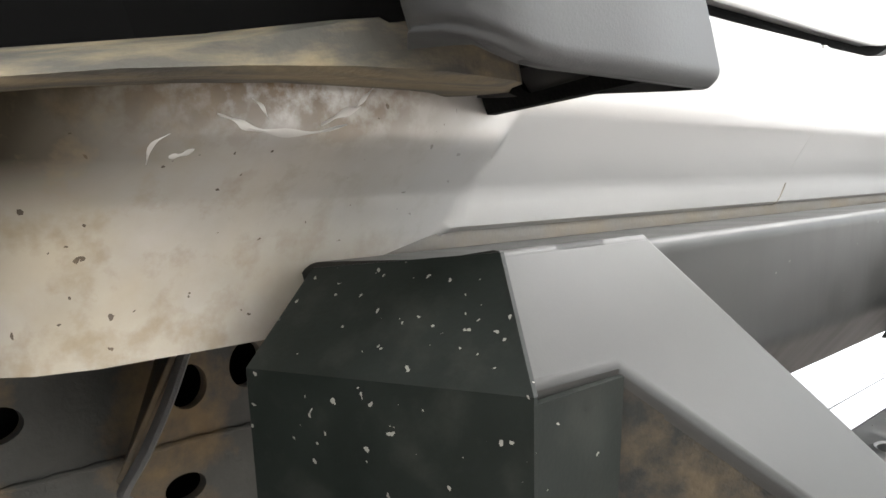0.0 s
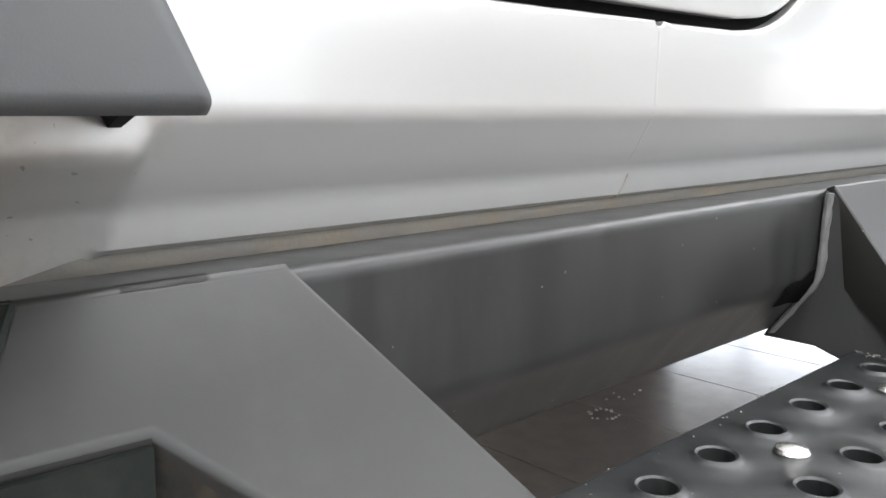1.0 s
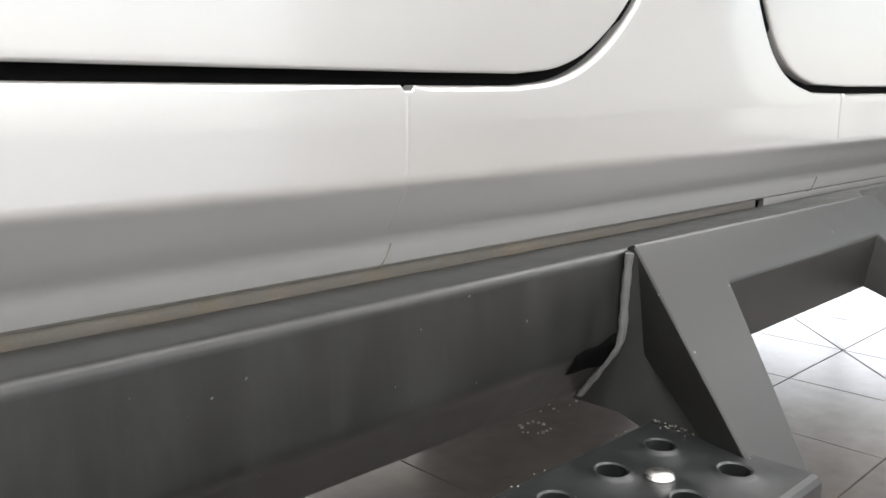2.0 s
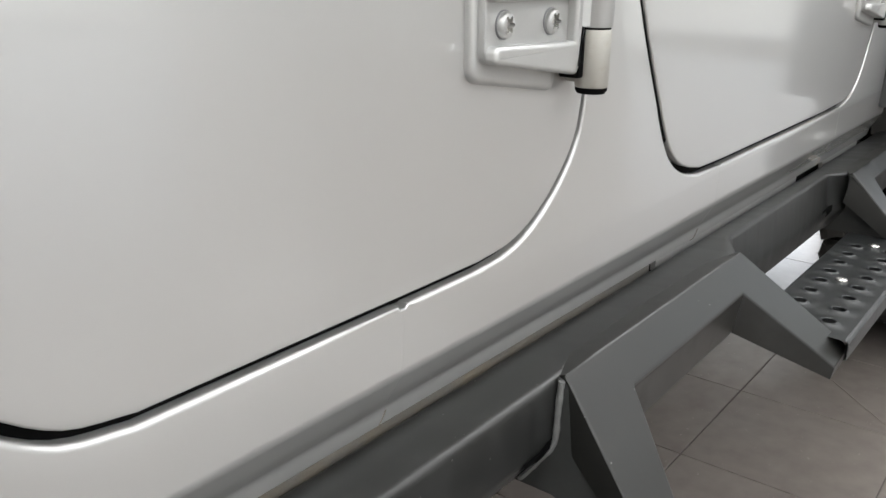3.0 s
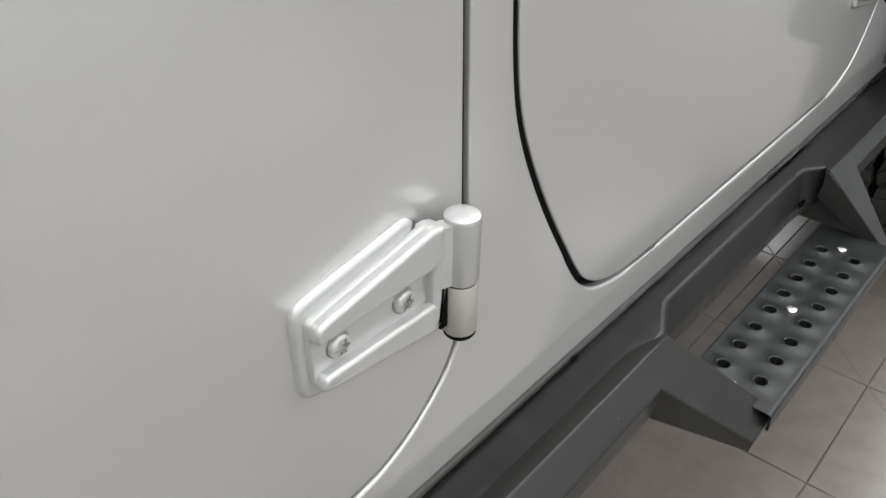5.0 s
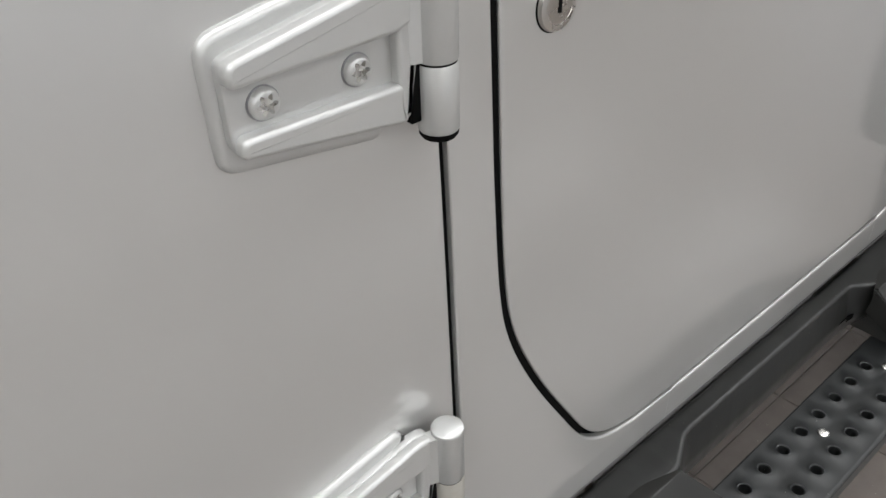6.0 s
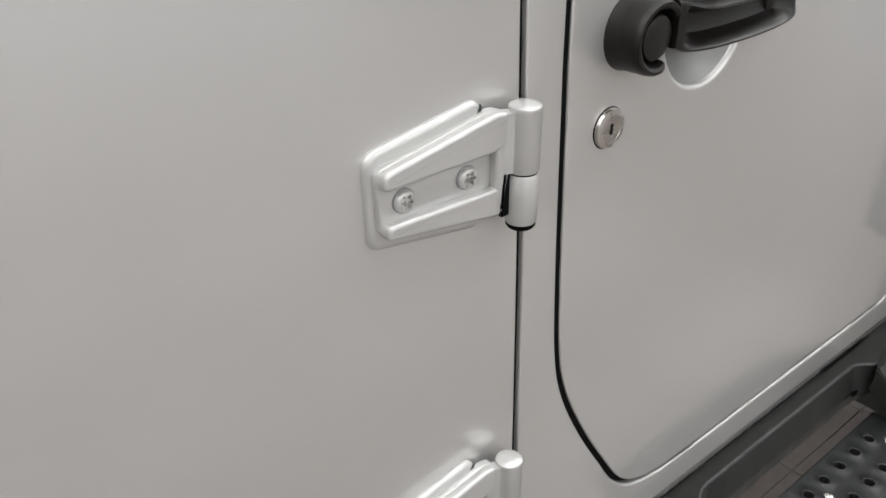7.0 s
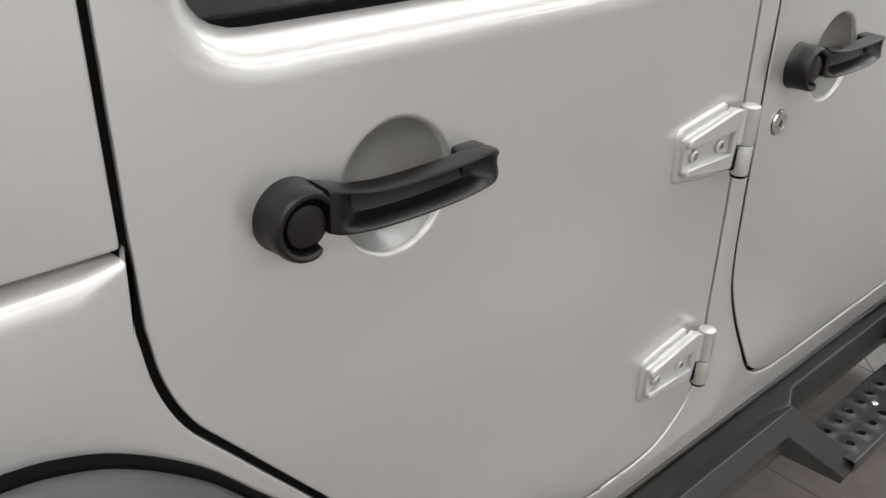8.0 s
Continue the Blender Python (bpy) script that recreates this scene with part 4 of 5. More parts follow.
for k, (x, y, zb, zt) in enumerate(((-0.430, 0.000, 0.580, 0.598), (-0.452, -0.006, 0.578, 0.600), (-0.468, -0.020, 0.5775, 0.601), (-0.484, -0.032, 0.5770, 0.598), (-0.499, -0.037, 0.5768, 0.595), (-0.517, -0.038, 0.5765, 0.5915), (-0.538, -0.034, 0.5763, 0.5870), (-0.560, -0.028, 0.5750, 0.5815), (-0.585, -0.024, 0.5725, 0.5775), (-0.610, -0.022, 0.5690, 0.5735), (-0.660, -0.022, 0.560, 0.565), (-0.70, -0.024, 0.555, 0.561), (-0.74, -0.03, 0.56, 0.57))):
    rings.append([(x, y - 0.008 + 0.002 * math.sin(k * 2.1), zb + 0.0015), (x, y - 0.004, zb), (x, y + 0.020, zb - 0.001), (x, y + 0.036, zb + 0.002), (x, y + 0.034, zt), (x, y + 0.008, zt + 0.002), (x, y - 0.004, zt)])
loft(bm, rings)
lip = cpart("arch_lip", bm, MUDDY, label="wheel-arch lip caked with dry mud", angle=50)
bm = bmesh.new()
loft(bm, [[(x, y, z), (x + 0.02, y + 0.03, z), (x - 0.025, y + 0.03, z + 0.12), (x - 0.045, y, z + 0.12)] for x, y, z in ((-0.498, -0.070, 0.598), (-0.510, -0.052, 0.592), (-0.535, -0.036, 0.5860), (-0.57, -0.012, 0.5795), (-0.60, -0.002, 0.5755), (-0.64, 0.004, 0.569), (-0.70, 0.010, 0.562), (-0.76, 0.018, 0.58))])
part("arch_liner", bm, SEAL_SHADE, lip, "dark plastic wheel-well liner", smooth=False)


# ---- side step ----
SLOPE, OUT = Vector((0, -0.666, -0.746)), Vector((0, -0.746, 0.666))
TOP = Vector((0, -0.033, 0.533))


def on_slope(x, s, lift=0.0):
    return TOP + SLOPE * s + OUT * lift + Vector((x, 0, 0))


bm = bmesh.new()
def bar_ring(x, waist, lean=0.0):
    """The bar's section; waist draws its outer side in, lean slants the ring's top."""
    six = [(0.0225, 0.5268), (-0.0300 + 0.026 * waist, 0.5318), (-0.0300 + 0.020 * waist, 0.4765), (-0.004, 0.441), (0.034, 0.440), (0.048, 0.486)]
    return [(x - lean * (max(y, -0.034) + 0.034 if z > 0.51 else 0.0), y, z) for y, z in rounded(six, [0.004, 0.0065, 0.006, 0.006, 0.006, 0.006], 5)]


loft(bm, [bar_ring(-0.4770, 0, 0.42), bar_ring(-0.40, 0), bar_ring(0.332, 0), bar_ring(0.342, 0.05), bar_ring(0.385, 0.92), bar_ring(0.400, 1), bar_ring(0.775, 1), bar_ring(0.785, 0.95), bar_ring(0.812, 0.1), bar_ring(0.822, 0), bar_ring(1.232, 0)])
step_bar = cpart("side_step", bm, BARCOAT, label="black powder-coated side step bar", angle=32)
# closing plate at the rear end, folded across its middle
bm = bmesh.new()
cap = [(-0.5075, 0.012, 0.5268), (-0.4825, -0.0355, 0.5342), (-0.5040, -0.0645, 0.5055), (-0.503, -0.0660, 0.455), (-0.506, -0.046, 0.415), (-0.524, 0.008, 0.415), (-0.531, 0.010, 0.5025)]
fan = [bm.verts.new(p) for p in cap]
back = [bm.verts.new((v.co.x + 0.0015, v.co.y, v.co.z)) for v in fan]
bm.faces.new((fan[0], fan[1], fan[2], fan[6]))
bm.faces.new((fan[6], fan[2], fan[3], fan[4], fan[5]))
for i in range(7):
    bm.faces.new((fan[i], back[i], back[(i + 1) % 7], fan[(i + 1) % 7]))
bm.faces.new(back[::-1])
part("end_cap", bm, CAPCOAT, step_bar, "folded end plate with dirt specks", angle=30)


def bracket(outline, deep=None):
    """A folded sleeve over the bar with its arms: outline in (x, down the slope)."""
    bm = bmesh.new()
    drops = [0.044 if s < 0.06 else 0.015 for _, s in outline] if deep is None else deep
    slab(bm, outline, lambda u, v, d: on_slope(u, v, 0.002) + Vector((0, 0.16, -1)) * d, 0.0022, drops, 3)
    x0, x1 = outline[0][0], max(x for x, s in outline if s == 0.0)
    crest = []
    for x, k in ((x0 + 0.001, 1.0 if deep else 0.0), (x0 + 0.05, 1.0), (x1 - 0.05, 1.0), (x1 - 0.001, 0.0)):
        back, top = -0.030 + 0.018 * k, 0.5324 - 0.0026 * k
        crest.append([(x, back, 0.526), (x, -0.0355, 0.5310), (x, -0.0363, 0.5321), (x, -0.0357, 0.5331), (x, -0.0343, 0.5342), (x, -0.0325, 0.5344 - 0.0008 * (1 - k)), (x, back, top)])
    loft(bm, crest)
    return part("step_bracket", bm, POWDER, step_bar, angle=32)


bracket([(-0.4825, 0.0), (-0.5035, 0.0385), (-0.4620, 0.0395), (-0.368, 0.150), (-0.330, 0.150), (-0.407, 0.0)], [0.03, 0.0055, 0.0055, 0.0055, 0.0055, 0.03])
bm = bmesh.new()
edge = [(-0.4625, 0.0405), (-0.4155, 0.0955), (-0.3695, 0.1505)]
loft(bm, [[on_slope(x - 0.0012, v, -0.0016), on_slope(x - 0.0012, v, -0.0016) + Vector((0, 0.16, -1)) * d, on_slope(x + 0.003, v, -0.004) + Vector((0, 0.16, -1)) * d, on_slope(x + 0.003, v, -0.004)] for (x, v), d in zip(edge, (0.085, 0.070, 0.045))])
part("arm_skirt", bm, SKIRT, step_bar, "rust-stained inner wall of the rear arm", angle=30)
bm = bmesh.new()
box(bm, -0.5028, -0.4625, -0.0625, -0.0600, 0.40, 0.5025)
part("sleeve_side", bm, CAPCOAT, step_bar, "dirty side of the end sleeve", smooth=False)
bracket([(-0.026, 0.0), (-0.051, 0.145), (-0.005, 0.152), (0.0425, 0.037), (0.2875, 0.035), (0.370, 0.152), (0.432, 0.150), (0.336, 0.0)])
bracket([(0.797, 0.0), (0.824, 0.146), (0.846, 0.134), (0.871, 0.024), (1.195, 0.024), (1.232, 0.0)])


def gusset(x0, x1, side, welded):
    """The inner wall of an arm, from the bar down to the tread, with its weld bead."""
    bm = bmesh.new()
    prof = [(-0.030, 0.531), (-0.036, 0.529), (-0.128, 0.422), (-0.120, 0.416), (-0.060, 0.430), (-0.034, 0.438), (-0.002, 0.438), (-0.008, 0.450), (-0.029, 0.478)]
    pts = [(x0 + (x1 - x0) * min(1, (0.529 - z) / 0.11), y, z) for y, z in prof]
    prism(bm, pts, (0.004 * side, 0, 0))
    g = part("gusset", bm, LIT_POWDER, step_bar, smooth=False)
    if not welded:
        return
    bm = bmesh.new()
    line = spline([(-0.0330, 0.530), (-0.0325, 0.505), (-0.0318, 0.480), (-0.0205, 0.461), (-0.0065, 0.441)], 6)
    rings = []
    for i, (y, z) in enumerate(line):
        x = x0 + (x1 - x0) * min(1, (0.529 - z) / 0.11) - 0.001 * side
        r = 0.0026 + 0.0003 * math.sin(i * 2.3) + 0.0002 * math.sin(i * 5.1)
        rings.append([(x + r * math.cos(t), y - 0.0005 + r * math.sin(t), z) for t in [2 * math.pi * k / 8 for k in range(8)]])
    loft(bm, rings)
    part("weld_bead", bm, CHALKY, g, "dusty grey weld bead")


# powder coat in a lighter copy: the light on the gussets is painted in
LIT_POWDER = material("lit_powder_coat", (0.030, 0.031, 0.030), 0.55, 0, 0, 0.1, 0.25, 30.0, 0.06, 600.0)
CHALKY = material("dusty_weld", (0.14, 0.14, 0.138), 0.7, 0, 0, 0.1, 0.3, 60.0, 0.4, 600.0)
gusset(-0.027, -0.035, 1, True)
gusset(0.796, 0.830, 1, False)


def tread(x0, x1, y0, y1, z, holes, studs, pitch, rows):
    """A punched step plate: raised holes in rows, rolled outer edge, bright studs."""
    bm = bmesh.new()
    nseg, half = 24, pitch / 2
    ys = sorted((y0, (rows[0] + rows[1]) / 2, y1))
    rows = sorted(rows)
    xs = [x0, holes[0] - half] + [h + half for h in holes] + [x1]

    def quad(a, b, c, d):
        bm.faces.new([bm.verts.new(p) for p in (a, b, c, d)])

    for r, (ya, yb) in enumerate(zip(ys, ys[1:])):
        quad((xs[0], ya, z), (xs[1], ya, z), (xs[1], yb, z), (xs[0], yb, z))
        quad((xs[-2], ya, z), (xs[-1], ya, z), (xs[-1], yb, z), (xs[-2], yb, z))
        for h in holes:
            xa, xb, cy = h - half, h + half, rows[r]
            rings = [[], [], [], [], [], []]
            for k in range(nseg):
                t = 2 * math.pi * (k + 0.5) / nseg
                c, s = math.cos(t), math.sin(t)
                m = min((half / abs(c)) if abs(c) > 1e-6 else 9, ((yb - cy if s > 0 else cy - ya) / abs(s)) if abs(s) > 1e-6 else 9)
                rings[0].append((h + c * m, cy + s * m, z))
                rings[1].append((h + c * 0.0118, cy + s * 0.0118, z))
                rings[2].append((h + c * 0.0098, cy + s * 0.0098, z + 0.0010))
                rings[3].append((h + c * 0.0086, cy + s * 0.0086, z + 0.0019))
                rings[4].append((h + c * 0.0074, cy + s * 0.0074, z + 0.0012))
                rings[5].append((h + c * 0.0070, cy + s * 0.0070, z - 0.032))
            # square corners of the cell
            vr = loft(bm, rings, caps=False)
            for cx, cy2 in ((xa, ya), (xb, ya), (xb, yb), (xa, yb)):
                near = sorted(range(nseg), key=lambda q: (rings[0][q][0] - cx) ** 2 + (rings[0][q][1] - cy2) ** 2)[:2]
                v = bm.verts.new((cx, cy2, z))
                try:
                    bm.faces.new((vr[0][near[0]], vr[0][near[1]], v))
                except ValueError:
                    pass
    bmesh.ops.remove_doubles(bm, verts=bm.verts, dist=1e-5)
    bmesh.ops.recalc_face_normals(bm, faces=bm.faces)
    # rolled outer edge and underside
    roll = [(0, 0), (-0.003, -0.0008), (-0.0048, -0.003), (-0.005, -0.022), (-0.002, -0.022), (-0.002, -0.004)]
    loft(bm, [[(x, y1 + a, z + b) for a, b in roll] for x in (x0, x1)], close=False, caps=False)
    roll = [(0, 0), (0.002, -0.001), (0.002, -0.018), (-0.001, -0.018)]
    loft(bm, [[(x, y0 + a, z + b) for a, b in roll] for x in (x0, x1)], close=False, caps=False)
    t = part("step_tread", bm, STEEL, step_bar, "grey punched anti-slip step plate", angle=30)
    for sx, sy in studs:
        bm = bmesh.new()
        lathe(bm, [(0.0074, -0.002), (0.0074, 0.0012), (0.0064, 0.0026), (0.004, 0.0034), (0.001, 0.0036)], (sx, sy, z), "z", 18)
        part("stud", bm, STEELBRIGHT, t, "bright zinc stud")
    return t


tread(0.398, 0.818, -0.040, -0.135, 0.441, [0.441 + 0.0440 * k for k in range(8)], [(0.416, -0.084), (0.592, -0.084), (0.769, -0.084)], 0.0440, (-0.064, -0.108))
tread(-0.345, -0.040, -0.0595, -0.148, 0.4405, [-0.3225 + 0.0427 * k for k in range(7)], [(-0.323, -0.1000), (-0.210, -0.1000), (-0.097, -0.1000)], 0.0427, (-0.0815, -0.1220))

for x in (1.10, 1.145):
    bm = bmesh.new()
    lathe(bm, [(0.006, -0.004), (0.006, 0.001), (0.004, 0.002), (0.001, 0.0022)], on_slope(x, 0.018, 0.003), "y", 12)
    part("bar_bolt", bm, STEELBRIGHT, step_bar, "small bright bolt head")


# dark grease left where the bar meets the arms
for x0, length in ((-0.030, 0.040), (0.790, 0.030)):
    bm = bmesh.new()
    rows = []
    for k in range(13):
        f = k / 12
        tall = 0.0052 * (1 - f) ** 0.8 * (1 + 0.35 * math.sin(9 * f + x0)) + 0.0008
        x = x0 - length * f
        waist = 0.0 if x0 < 0 else min(1.0, max(0.0, (0.812 - x) / 0.03))
        y = -0.0300 + 0.020 * waist
        rows.append([(x, y - 0.0007, 0.4775 + tall), (x, y - 0.0009, 0.4775 + 0.4 * tall), (x, y - 0.0006, 0.4765), (x, y + 0.0032, 0.4715 - 0.3 * tall), (x, y + 0.0072, 0.4660 - 0.4 * tall)])
    loft(bm, rows, close=False, caps=False)
    part("grease_smear", bm, SEAL_SHADE, step_bar, "black greasy smear beside the weld")


# ---- wheels ----
def wheel(x, y_out):
    """A wheel with a block-tread tyre, axle along y."""
    W = 0.285
    prof = [(0.225, 0.03), (0.235, 0.006), (0.270, -0.004), (0.330, -0.006), (0.375, 0.004), (0.400, 0.022), (0.407, 0.040), (0.408, 0.08), (0.408, W - 0.08), (0.407, W - 0.04), (0.400, W - 0.022), (0.375, W - 0.004), (0.330, W + 0.004), (0.27, W), (0.235, W - 0.008), (0.225, W - 0.03)]
    bm = bmesh.new()
    lathe(bm, prof, (0, 0, 0), "y", 72)
    hub = part("wheel", bmesh.new(), RUBBER, car)
    hub.matrix_parent_inverse = INV
    tyre = part("tyre", bm, RUBBER, hub, "black off-road tyre", angle=40)
    # tread blocks in staggered rows with kinked edges, each cut by a fine sipe
    rows = ((0.028, 0.050, 0.0, 1.0), (0.0875, 0.043, 0.45, -1.0), (0.1425, 0.042, 0.1, 1.0), (0.1975, 0.043, 0.55, -1.0), (0.257, 0.050, 0.2, 1.0))
    verts, faces = [], []
    count = 37
    pitch = 2 * math.pi / count
    rnd = random.Random(3)
    for yc, wd, ph, lean in rows:
        for k in range(count):
            a = pitch * (k + ph)
            long = 0.445 + 0.015 * rnd.uniform(-1, 1)
            edge = abs(yc - W / 2) > 0.09
            kink = lambda v: lean * (0.16 * v + 0.13 * (1 - abs(v)) * (1 if k % 2 else -1))
            for u0, u1 in ((-long, -0.025), (0.025, long)):
                base = len(verts)
                side = 0.07 if u0 < 0 else -0.05
                ring = [(u0, -1 - side), (u1, -1 - side), (u1, -0.35), (u1, 0.35), (u1, 1 - side), (u0, 1 - side), (u0, 0.35), (u0, -0.35)]
                for rr, sh in ((0.398, 1.03), (0.4225, 1.0), (0.425, 0.92)):
                    for u, v in ring:
                        um = (u0 + u1) / 2
                        t = a + pitch * (um + (u - um) * sh + kink(v))
                        yy = yc + wd / 2 * v * (sh if abs(v) > 0.9 else 1.0) + 0.0055 * lean * (0.5 - abs(u) / long)    # kinked sides
                        drop = 0.009 if edge and (yy < 0.014 or yy > W - 0.014) else 0.0
                        verts.append(((rr - drop) * math.cos(t), yy, (rr - drop) * math.sin(t)))
                for lv in range(2):
                    for q in range(8):
                        n = (q + 1) % 8
                        faces.append((base + lv * 8 + q, base + lv * 8 + n, base + lv * 8 + 8 + n, base + lv * 8 + 8 + q))
                faces += [(base + 16, base + 17, base + 18, base + 23), (base + 23, base + 18, base + 19, base + 22), (base + 22, base + 19, base + 20, base + 21)]
    me = bpy.data.meshes.new("tread")
    me.from_pydata(verts, [], faces)
    me.materials.append(TREAD)
    bmx = bmesh.new()
    bmx.from_mesh(me)
    bmesh.ops.recalc_face_normals(bmx, faces=bmx.faces)
    bmx.to_mesh(me)
    bmx.free()
    tb = new("tread", me)
    tb.parent = hub
    tagged(tb, "staggered rubber tread blocks", kind="stuff")
    bm = bmesh.new()
    lathe(bm, [(0.228, 0.24), (0.228, 0.01), (0.215, 0.004), (0.205, 0.02), (0.19, 0.06), (0.10, 0.075), (0.06, 0.06), (0.05, 0.03), (0.02, 0.028)], (0, 0, 0), "y", 48)
    part("rim", bm, HANDLE, hub, "black wheel rim", angle=30)
    hub.matrix_basis = pose(x, y_out, 0.425)
    return hub


front_wheel = wheel(FRONT_AXLE[0], -0.165)
rear_wheel = copy_thing(front_wheel, pose(REAR_AXLE[0] - 0.05, -0.075, 0.425))
far_front = copy_thing(front_wheel, pose(FRONT_AXLE[0], 1.33, 0.425))
far_rear = copy_thing(front_wheel, pose(REAR_AXLE[0] - 0.08, 1.35, 0.425))


# ---- underside ----
def plate_with_holes(x0, x1, z0, z1, y, holes):
    """An upright plate with round or oval holes, each in its own strip."""
    bm = bmesh.new()
    for cx, cz, rx, rz, xa, xb, za, zb in holes:
        outer, inner, deep = [], [], []
        for k in range(24):
            t = 2 * math.pi * (k + 0.5) / 24
            c, s = math.cos(t), math.sin(t)
            m = min(((xb - cx if c > 0 else cx - xa) / abs(c)), ((zb - cz if s > 0 else cz - za) / abs(s)))
            outer.append((cx + c * m, y, cz + s * m))
            inner.append((cx + rx * c, y, cz + rz * s))
            deep.append((cx + rx * c, y + 0.006, cz + rz * s))
        vr = loft(bm, [outer, inner, deep], caps=False)
        for px, pz in ((xa, za), (xb, za), (xb, zb), (xa, zb)):
            near = sorted(range(24), key=lambda q: (outer[q][0] - px) ** 2 + (outer[q][2] - pz) ** 2)[:2]
            bm.faces.new((vr[0][near[0]], vr[0][near[1]], bm.verts.new((px, y, pz))))
    bmesh.ops.remove_doubles(bm, verts=bm.verts, dist=1e-5)
    return bm


bm = plate_with_holes(0, 0, 0, 0, 0.20, [
    (-0.439, 0.439, 0.0105, 0.0115, -0.458, -0.422, 0.416, 0.461), (-0.405, 0.445, 0.0105, 0.0125, -0.422, -0.386, 0.416, 0.461),
    (-0.441, 0.387, 0.0115, 0.0075, -0.458, -0.422, 0.351, 0.416), (-0.404, 0.361, 0.004, 0.004, -0.422, -0.386, 0.351, 0.416),
    (-0.530, 0.439, 0.0120, 0.0085, -0.571, -0.458, 0.416, 0.461), (-0.511, 0.381, 0.004, 0.004, -0.571, -0.458, 0.351, 0.416)])
rail = cpart("chassis_rail", bm, RUSTY, label="dirty steel chassis rail with round and oval holes", smooth=False)
for name, x0, x1, y1, z0, z1 in (("rail_web", -1.7, -0.571, 0.206, 0.351, 0.461), ("rail_web", -0.386, 2.2, 0.206, 0.351, 0.461), ("rail_flange", -1.7, 2.2, 0.29, 0.345, 0.351), ("rail_flange", -1.7, 2.2, 0.29, 0.461, 0.467)):
    bm = bmesh.new()
    box(bm, x0, x1, 0.20, y1, z0, z1)
    part(name, bm, RUSTY, rail, smooth=False)
# added black block: shade seen through the rail's holes
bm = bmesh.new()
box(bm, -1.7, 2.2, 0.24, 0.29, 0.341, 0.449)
part("rail_inside", bm, CAVITY_SHADE, rail, smooth=False)
bm = bmesh.new()
loft(bm, [[(x, 0.1995 + r * math.sin(t), 0.411 + 0.0006 * math.sin(40 * x) + r * math.cos(t)) for t in [2 * math.pi * k / 8 for k in range(8)]] for x, r in [(-0.56 + 0.006 * k, 0.0016 + 0.0004 * math.sin(2.2 * k)) for k in range(31)]])
part("rail_weld", bm, RUSTY, rail, "rusty weld seam along the rail")
bm = bmesh.new()
prism(bm, [(-0.449, 0.197, 0.473), (-0.471, 0.150, 0.473), (-0.498, 0.150, 0.421), (-0.490, 0.160, 0.411), (-0.473, 0.197, 0.405)], (-0.003, 0.001, 0), 0.0006, 1)
box(bm, -0.500, -0.449, 0.152, 0.198, 0.4695, 0.4730)
mount = cpart("body_mount", bm, RUSTY, label="rusty bent body mount plate", smooth=False)
bm = bmesh.new()
line = spline([(-0.470, 0.148, 0.472), (-0.479, 0.147, 0.452), (-0.490, 0.147, 0.431), (-0.499, 0.148, 0.417), (-0.493, 0.156, 0.410)], 4)
loft(bm, [[(x + 0.0022 * math.cos(t), y + 0.004 * math.sin(t), z) for t in [2 * math.pi * k / 8 for k in range(8)]] for x, y, z in line])
part("rolled_edge", bm, CHALKY, mount, "dusty rolled edge")

bm = bmesh.new()
box(bm, -0.62, 1.14, 0.075, 1.46, 0.503, 0.516)
cpart("floor_pan", bm, RUSTY, label="dirty underbody floor", smooth=False)
# added black blocks fill the body, so that its gaps look shaded
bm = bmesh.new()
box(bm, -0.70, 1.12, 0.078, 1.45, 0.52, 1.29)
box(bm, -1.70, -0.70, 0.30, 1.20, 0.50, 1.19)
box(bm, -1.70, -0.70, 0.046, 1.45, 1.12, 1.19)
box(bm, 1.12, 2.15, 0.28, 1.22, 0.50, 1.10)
cpart("inner_shell", bm, CAVITY_SHADE, smooth=False)

# ---- upper body and far side ----
bm = sheet(rounded([(-1.72, 1.1955), (-0.7470, 1.1955), (-0.7460, TOPZ + 0.06), (-1.62, TOPZ + 0.06)], [0.01, 0.004, 0.0, 0.08]), 0.003, 0.03)
cpart("hard_top_side", bm, SILVER, label="silver hard-top side panel", angle=30)
bm = bmesh.new()
box(bm, -1.66, 0.72, 0.02, 1.48, TOPZ + 0.062, TOPZ + 0.12, 0.03, 3)
cpart("hard_top_roof", bm, SILVER)
bm = bmesh.new()
box(bm, 1.10, 2.16, 0.16, 1.34, 1.10, 1.26, 0.05, 4)
cpart("bonnet", bm, SILVER, label="silver bonnet")
bm = bmesh.new()
prism(bm, [(1.06, 0.06, 1.26), (0.72, 0.10, TOPZ + 0.10), (0.72, 1.40, TOPZ + 0.10), (1.06, 1.44, 1.26)], (0.03, 0, 0.02))
cpart("windscreen", bm, TINT, label="dark glass windscreen", smooth=False)
bm = bmesh.new()
box(bm, -1.74, 1.14, 1.46, 1.50, 0.50, 1.30, 0.015, 2)
box(bm, -1.74, -1.70, 0.02, 1.48, 0.60, 1.30, 0.01, 2)
box(bm, 2.14, 2.19, 0.16, 1.34, 0.62, 1.25, 0.02, 2)
cpart("far_side", bm, SILVER)
bm = bmesh.new()
box(bm, -1.64, 0.95, 1.45, 1.46, 1.31, TOPZ + 0.06)
box(bm, -1.70, -1.69, 0.06, 1.44, 1.31, TOPZ + 0.06)
cpart("far_glass", bm, TINT, label="dark tinted glass", smooth=False)


# ---- dried dirt left on the step ----
random.seed(5)
verts, faces = [], []
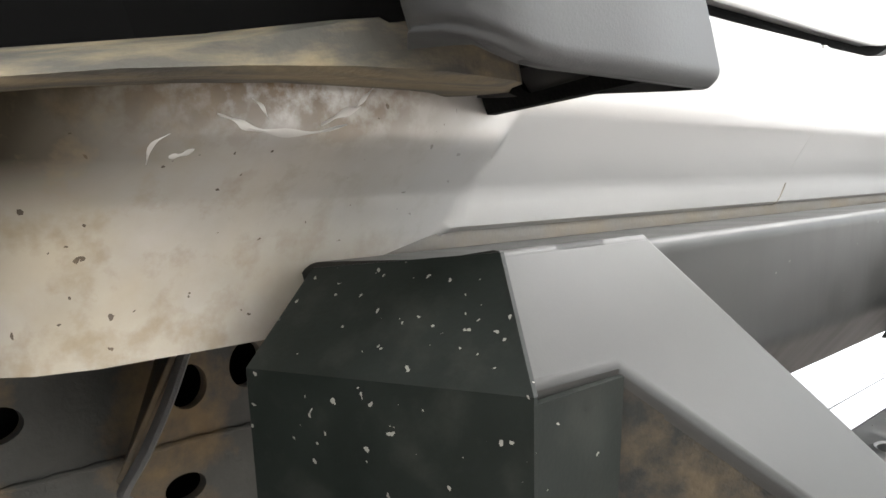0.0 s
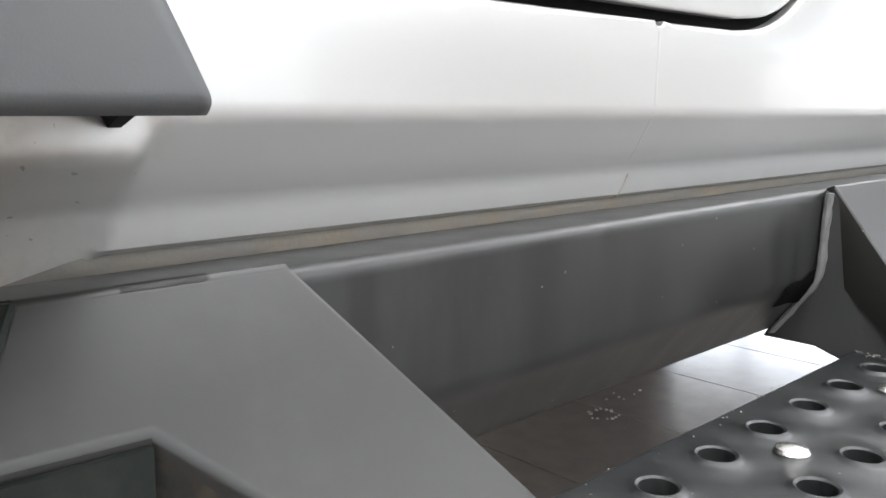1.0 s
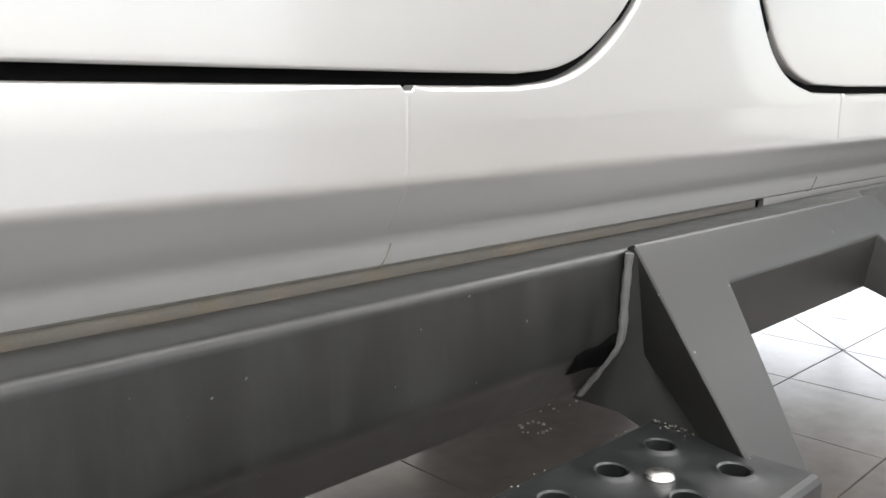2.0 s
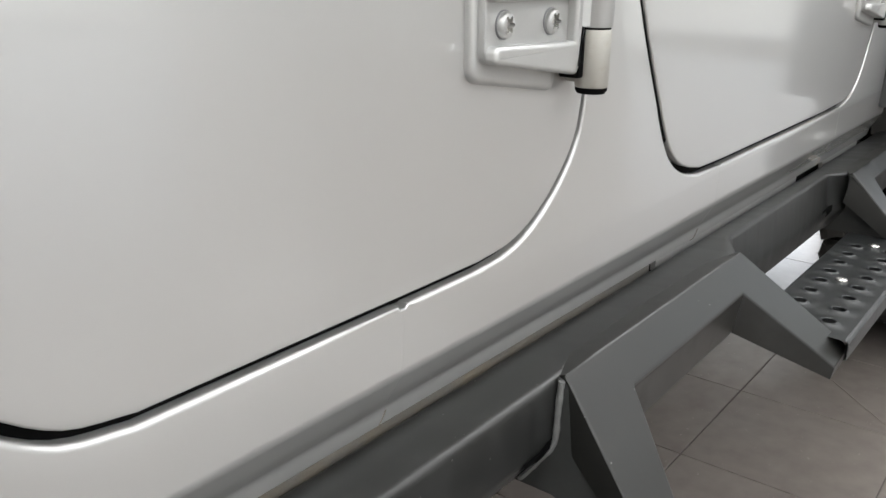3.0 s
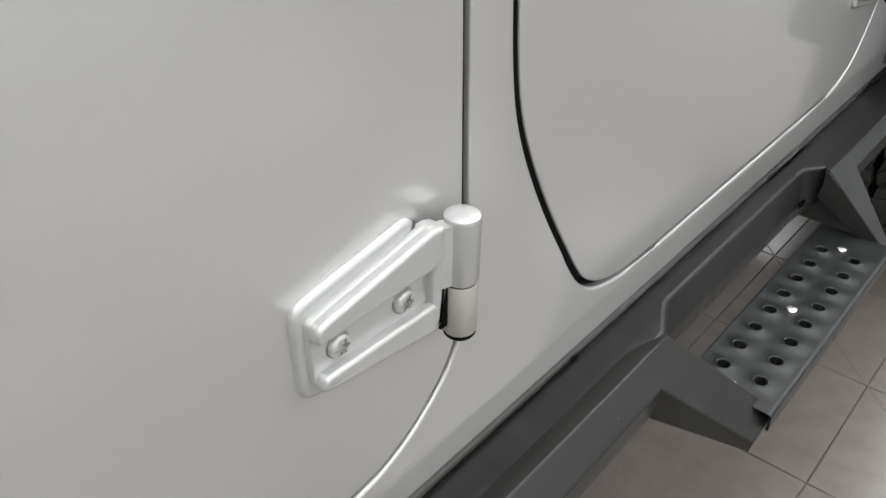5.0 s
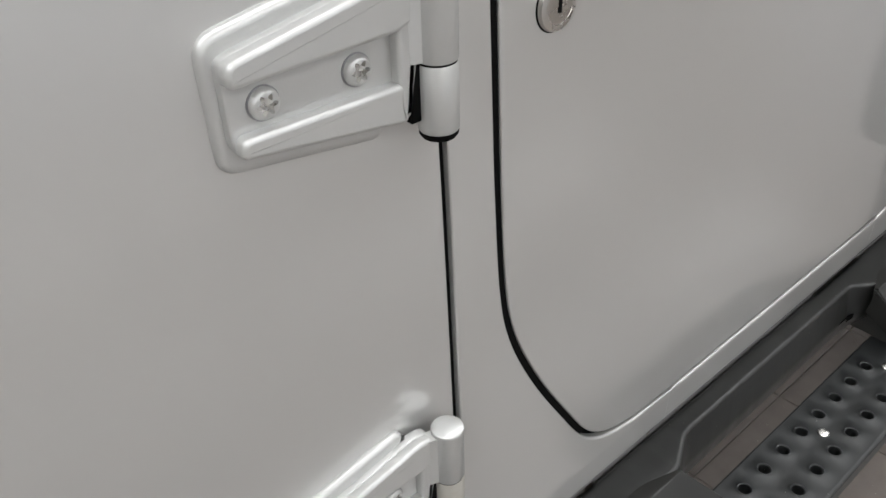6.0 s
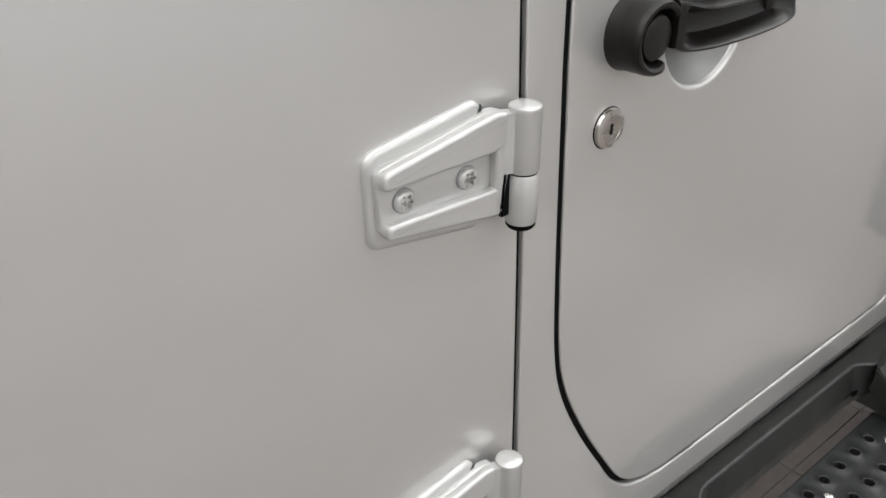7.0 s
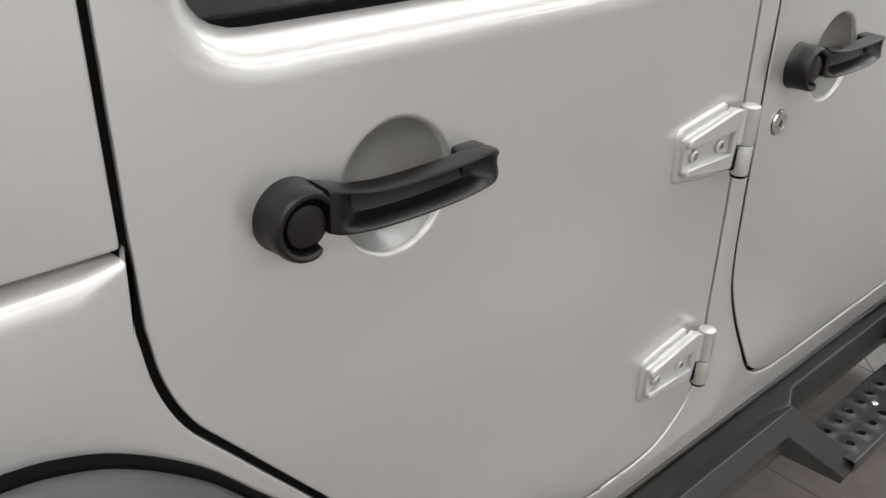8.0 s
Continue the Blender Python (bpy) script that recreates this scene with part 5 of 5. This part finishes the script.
for k in range(60):
    near_weld = k < 38
    cx = -0.034 - abs(random.gauss(0, 0.008)) if near_weld else random.uniform(-0.30, -0.05)
    cy = random.uniform(-0.105, -0.058) if near_weld else random.uniform(-0.066, -0.056)
    r = random.uniform(0.0003, 0.0010)
    b = len(verts)
    verts += [(cx + r * random.uniform(0.6, 1.2) * math.cos(t), cy + r * random.uniform(0.6, 1.2) * math.sin(t), 0.4404) for t in (0.3, 1.6, 2.8, 4.1, 5.3)]
    verts.append((cx, cy, 0.4404 + r * random.uniform(0.6, 1.1)))
    faces += [(b + q, b + (q + 1) % 5, b + 5) for q in range(5)] + [tuple(b + q for q in range(4, -1, -1))]
me = bpy.data.meshes.new("dirt_crumbs")
me.from_pydata(verts, [], faces)
me.materials.append(CRUMB)
tagged(new("dirt_crumbs", me), "pale dried dirt crumbs on the step plate", "dirt", kind="stuff")


# ---- chips swept under the car ----
def chips(words, spots, mat):
    """Small flat broken chips on the floor: (x, y, size)."""
    verts, faces = [], []
    for cx, cy, r in spots:
        b, m, spin = len(verts), random.choice((4, 5, 6)), random.uniform(0, 6)
        ring = [(r * random.uniform(0.55, 1.2), spin + 2 * math.pi * k / m) for k in range(m)]
        tilt, h = random.uniform(-0.25, 0.25), 0.0015 + 0.35 * r
        for z in (0.0002, h):
            verts += [(cx + q * math.cos(t) * (1 if z < h else 0.85), cy + q * math.sin(t) * (1 if z < h else 0.85), z if z < h else h + tilt * q * math.cos(t)) for q, t in ring]
        faces += [tuple(b + m + k for k in range(m)), tuple(b + k for k in range(m - 1, -1, -1))] + [(b + k, b + (k + 1) % m, b + m + (k + 1) % m, b + m + k) for k in range(m)]
    me = bpy.data.meshes.new("dirt_chips")
    me.from_pydata(verts, [], faces)
    me.materials.append(mat)
    tagged(new("dirt_chips", me), words, "dirt", kind="stuff")


random.seed(11)
chips("ring of small pale dirt chips on the floor tiles under the car", [(0.755 + 0.030 * math.cos(t) + random.gauss(0, 0.003), 0.667 + 0.026 * math.sin(t) + random.gauss(0, 0.003), random.uniform(0.0025, 0.0055)) for t in [2 * math.pi * k / 15 for k in range(15)] if math.sin(3 * t) > -0.75]
      + [(0.86 + random.gauss(0, 0.02), 0.70 + random.gauss(0, 0.012), random.uniform(0.002, 0.004)) for _ in range(6)], CHIP)
chips("clump of dark broken dirt chips on the floor tiles", [(0.352 + random.gauss(0, 0.011), 0.590 + random.gauss(0, 0.010), random.uniform(0.003, 0.0075)) for _ in range(26)], TREAD)


# ---- floor tiles ----
def tile_mesh(seed):
    bm = bmesh.new()
    h = PITCH / 2 - 0.0010
    rings = [[(-h, -h, -0.008), (h, -h, -0.008), (h, h, -0.008), (-h, h, -0.008)], [(-h, -h, -0.001), (h, -h, -0.001), (h, h, -0.001), (-h, h, -0.001)],
             [(-h + .001, -h + .001, 0), (h - .001, -h + .001, 0), (h - .001, h - .001, 0), (-h + .001, h - .001, 0)]]
    loft(bm, rings)
    me = bpy.data.meshes.new("tile")
    bm.to_mesh(me)
    bm.free()
    me.materials.append(TILE)
    return me


tile = tile_mesh(0)
rest_v, rest_f = [], []
i0, i1 = math.ceil((X0 - TX) / PITCH), math.floor((X1 - TX) / PITCH)
j0, j1 = math.ceil((Y0 - TY) / PITCH), math.floor((Y1 - TY) / PITCH)
for i in range(i0, i1):
    for j in range(j0, j1):
        cx, cy = TX + (i + 0.5) * PITCH, TY + (j + 0.5) * PITCH
        if -0.9 < cx < 3.2 and -1.3 < cy < 1.8:
            ob = new("floor_tile", tile)
            ob.parent = floor
            ob.location = (cx, cy, 0)
        else:
            h, b = PITCH / 2 - 0.0014, len(rest_v)
            rest_v += [(cx + sx * h, cy + sy * h, z) for z in (-0.008, 0.0) for sx, sy in ((-1, -1), (1, -1), (1, 1), (-1, 1))]
            rest_f += [(b + 4, b + 5, b + 6, b + 7)] + [(b + q, b + (q + 1) % 4, b + 4 + (q + 1) % 4, b + 4 + q) for q in range(4)]
bm = bmesh.new()
prism(bm, [(x - d, x - 1.225 + d, 0.0006) for x, d in ((0.30, -0.0011), (2.6, -0.0011), (2.6, 0.0011), (0.30, 0.0011))], (0, 0, -0.003))
part("saw_cut", bm, GROUT, floor, "thin dark diagonal cut across the tiles", smooth=False)
me = bpy.data.meshes.new("far_tiles")
me.from_pydata(rest_v, [], rest_f)
me.materials.append(TILE)
far = new("far_tiles", me)
far.parent = floor
tagged(far, kind="stuff")
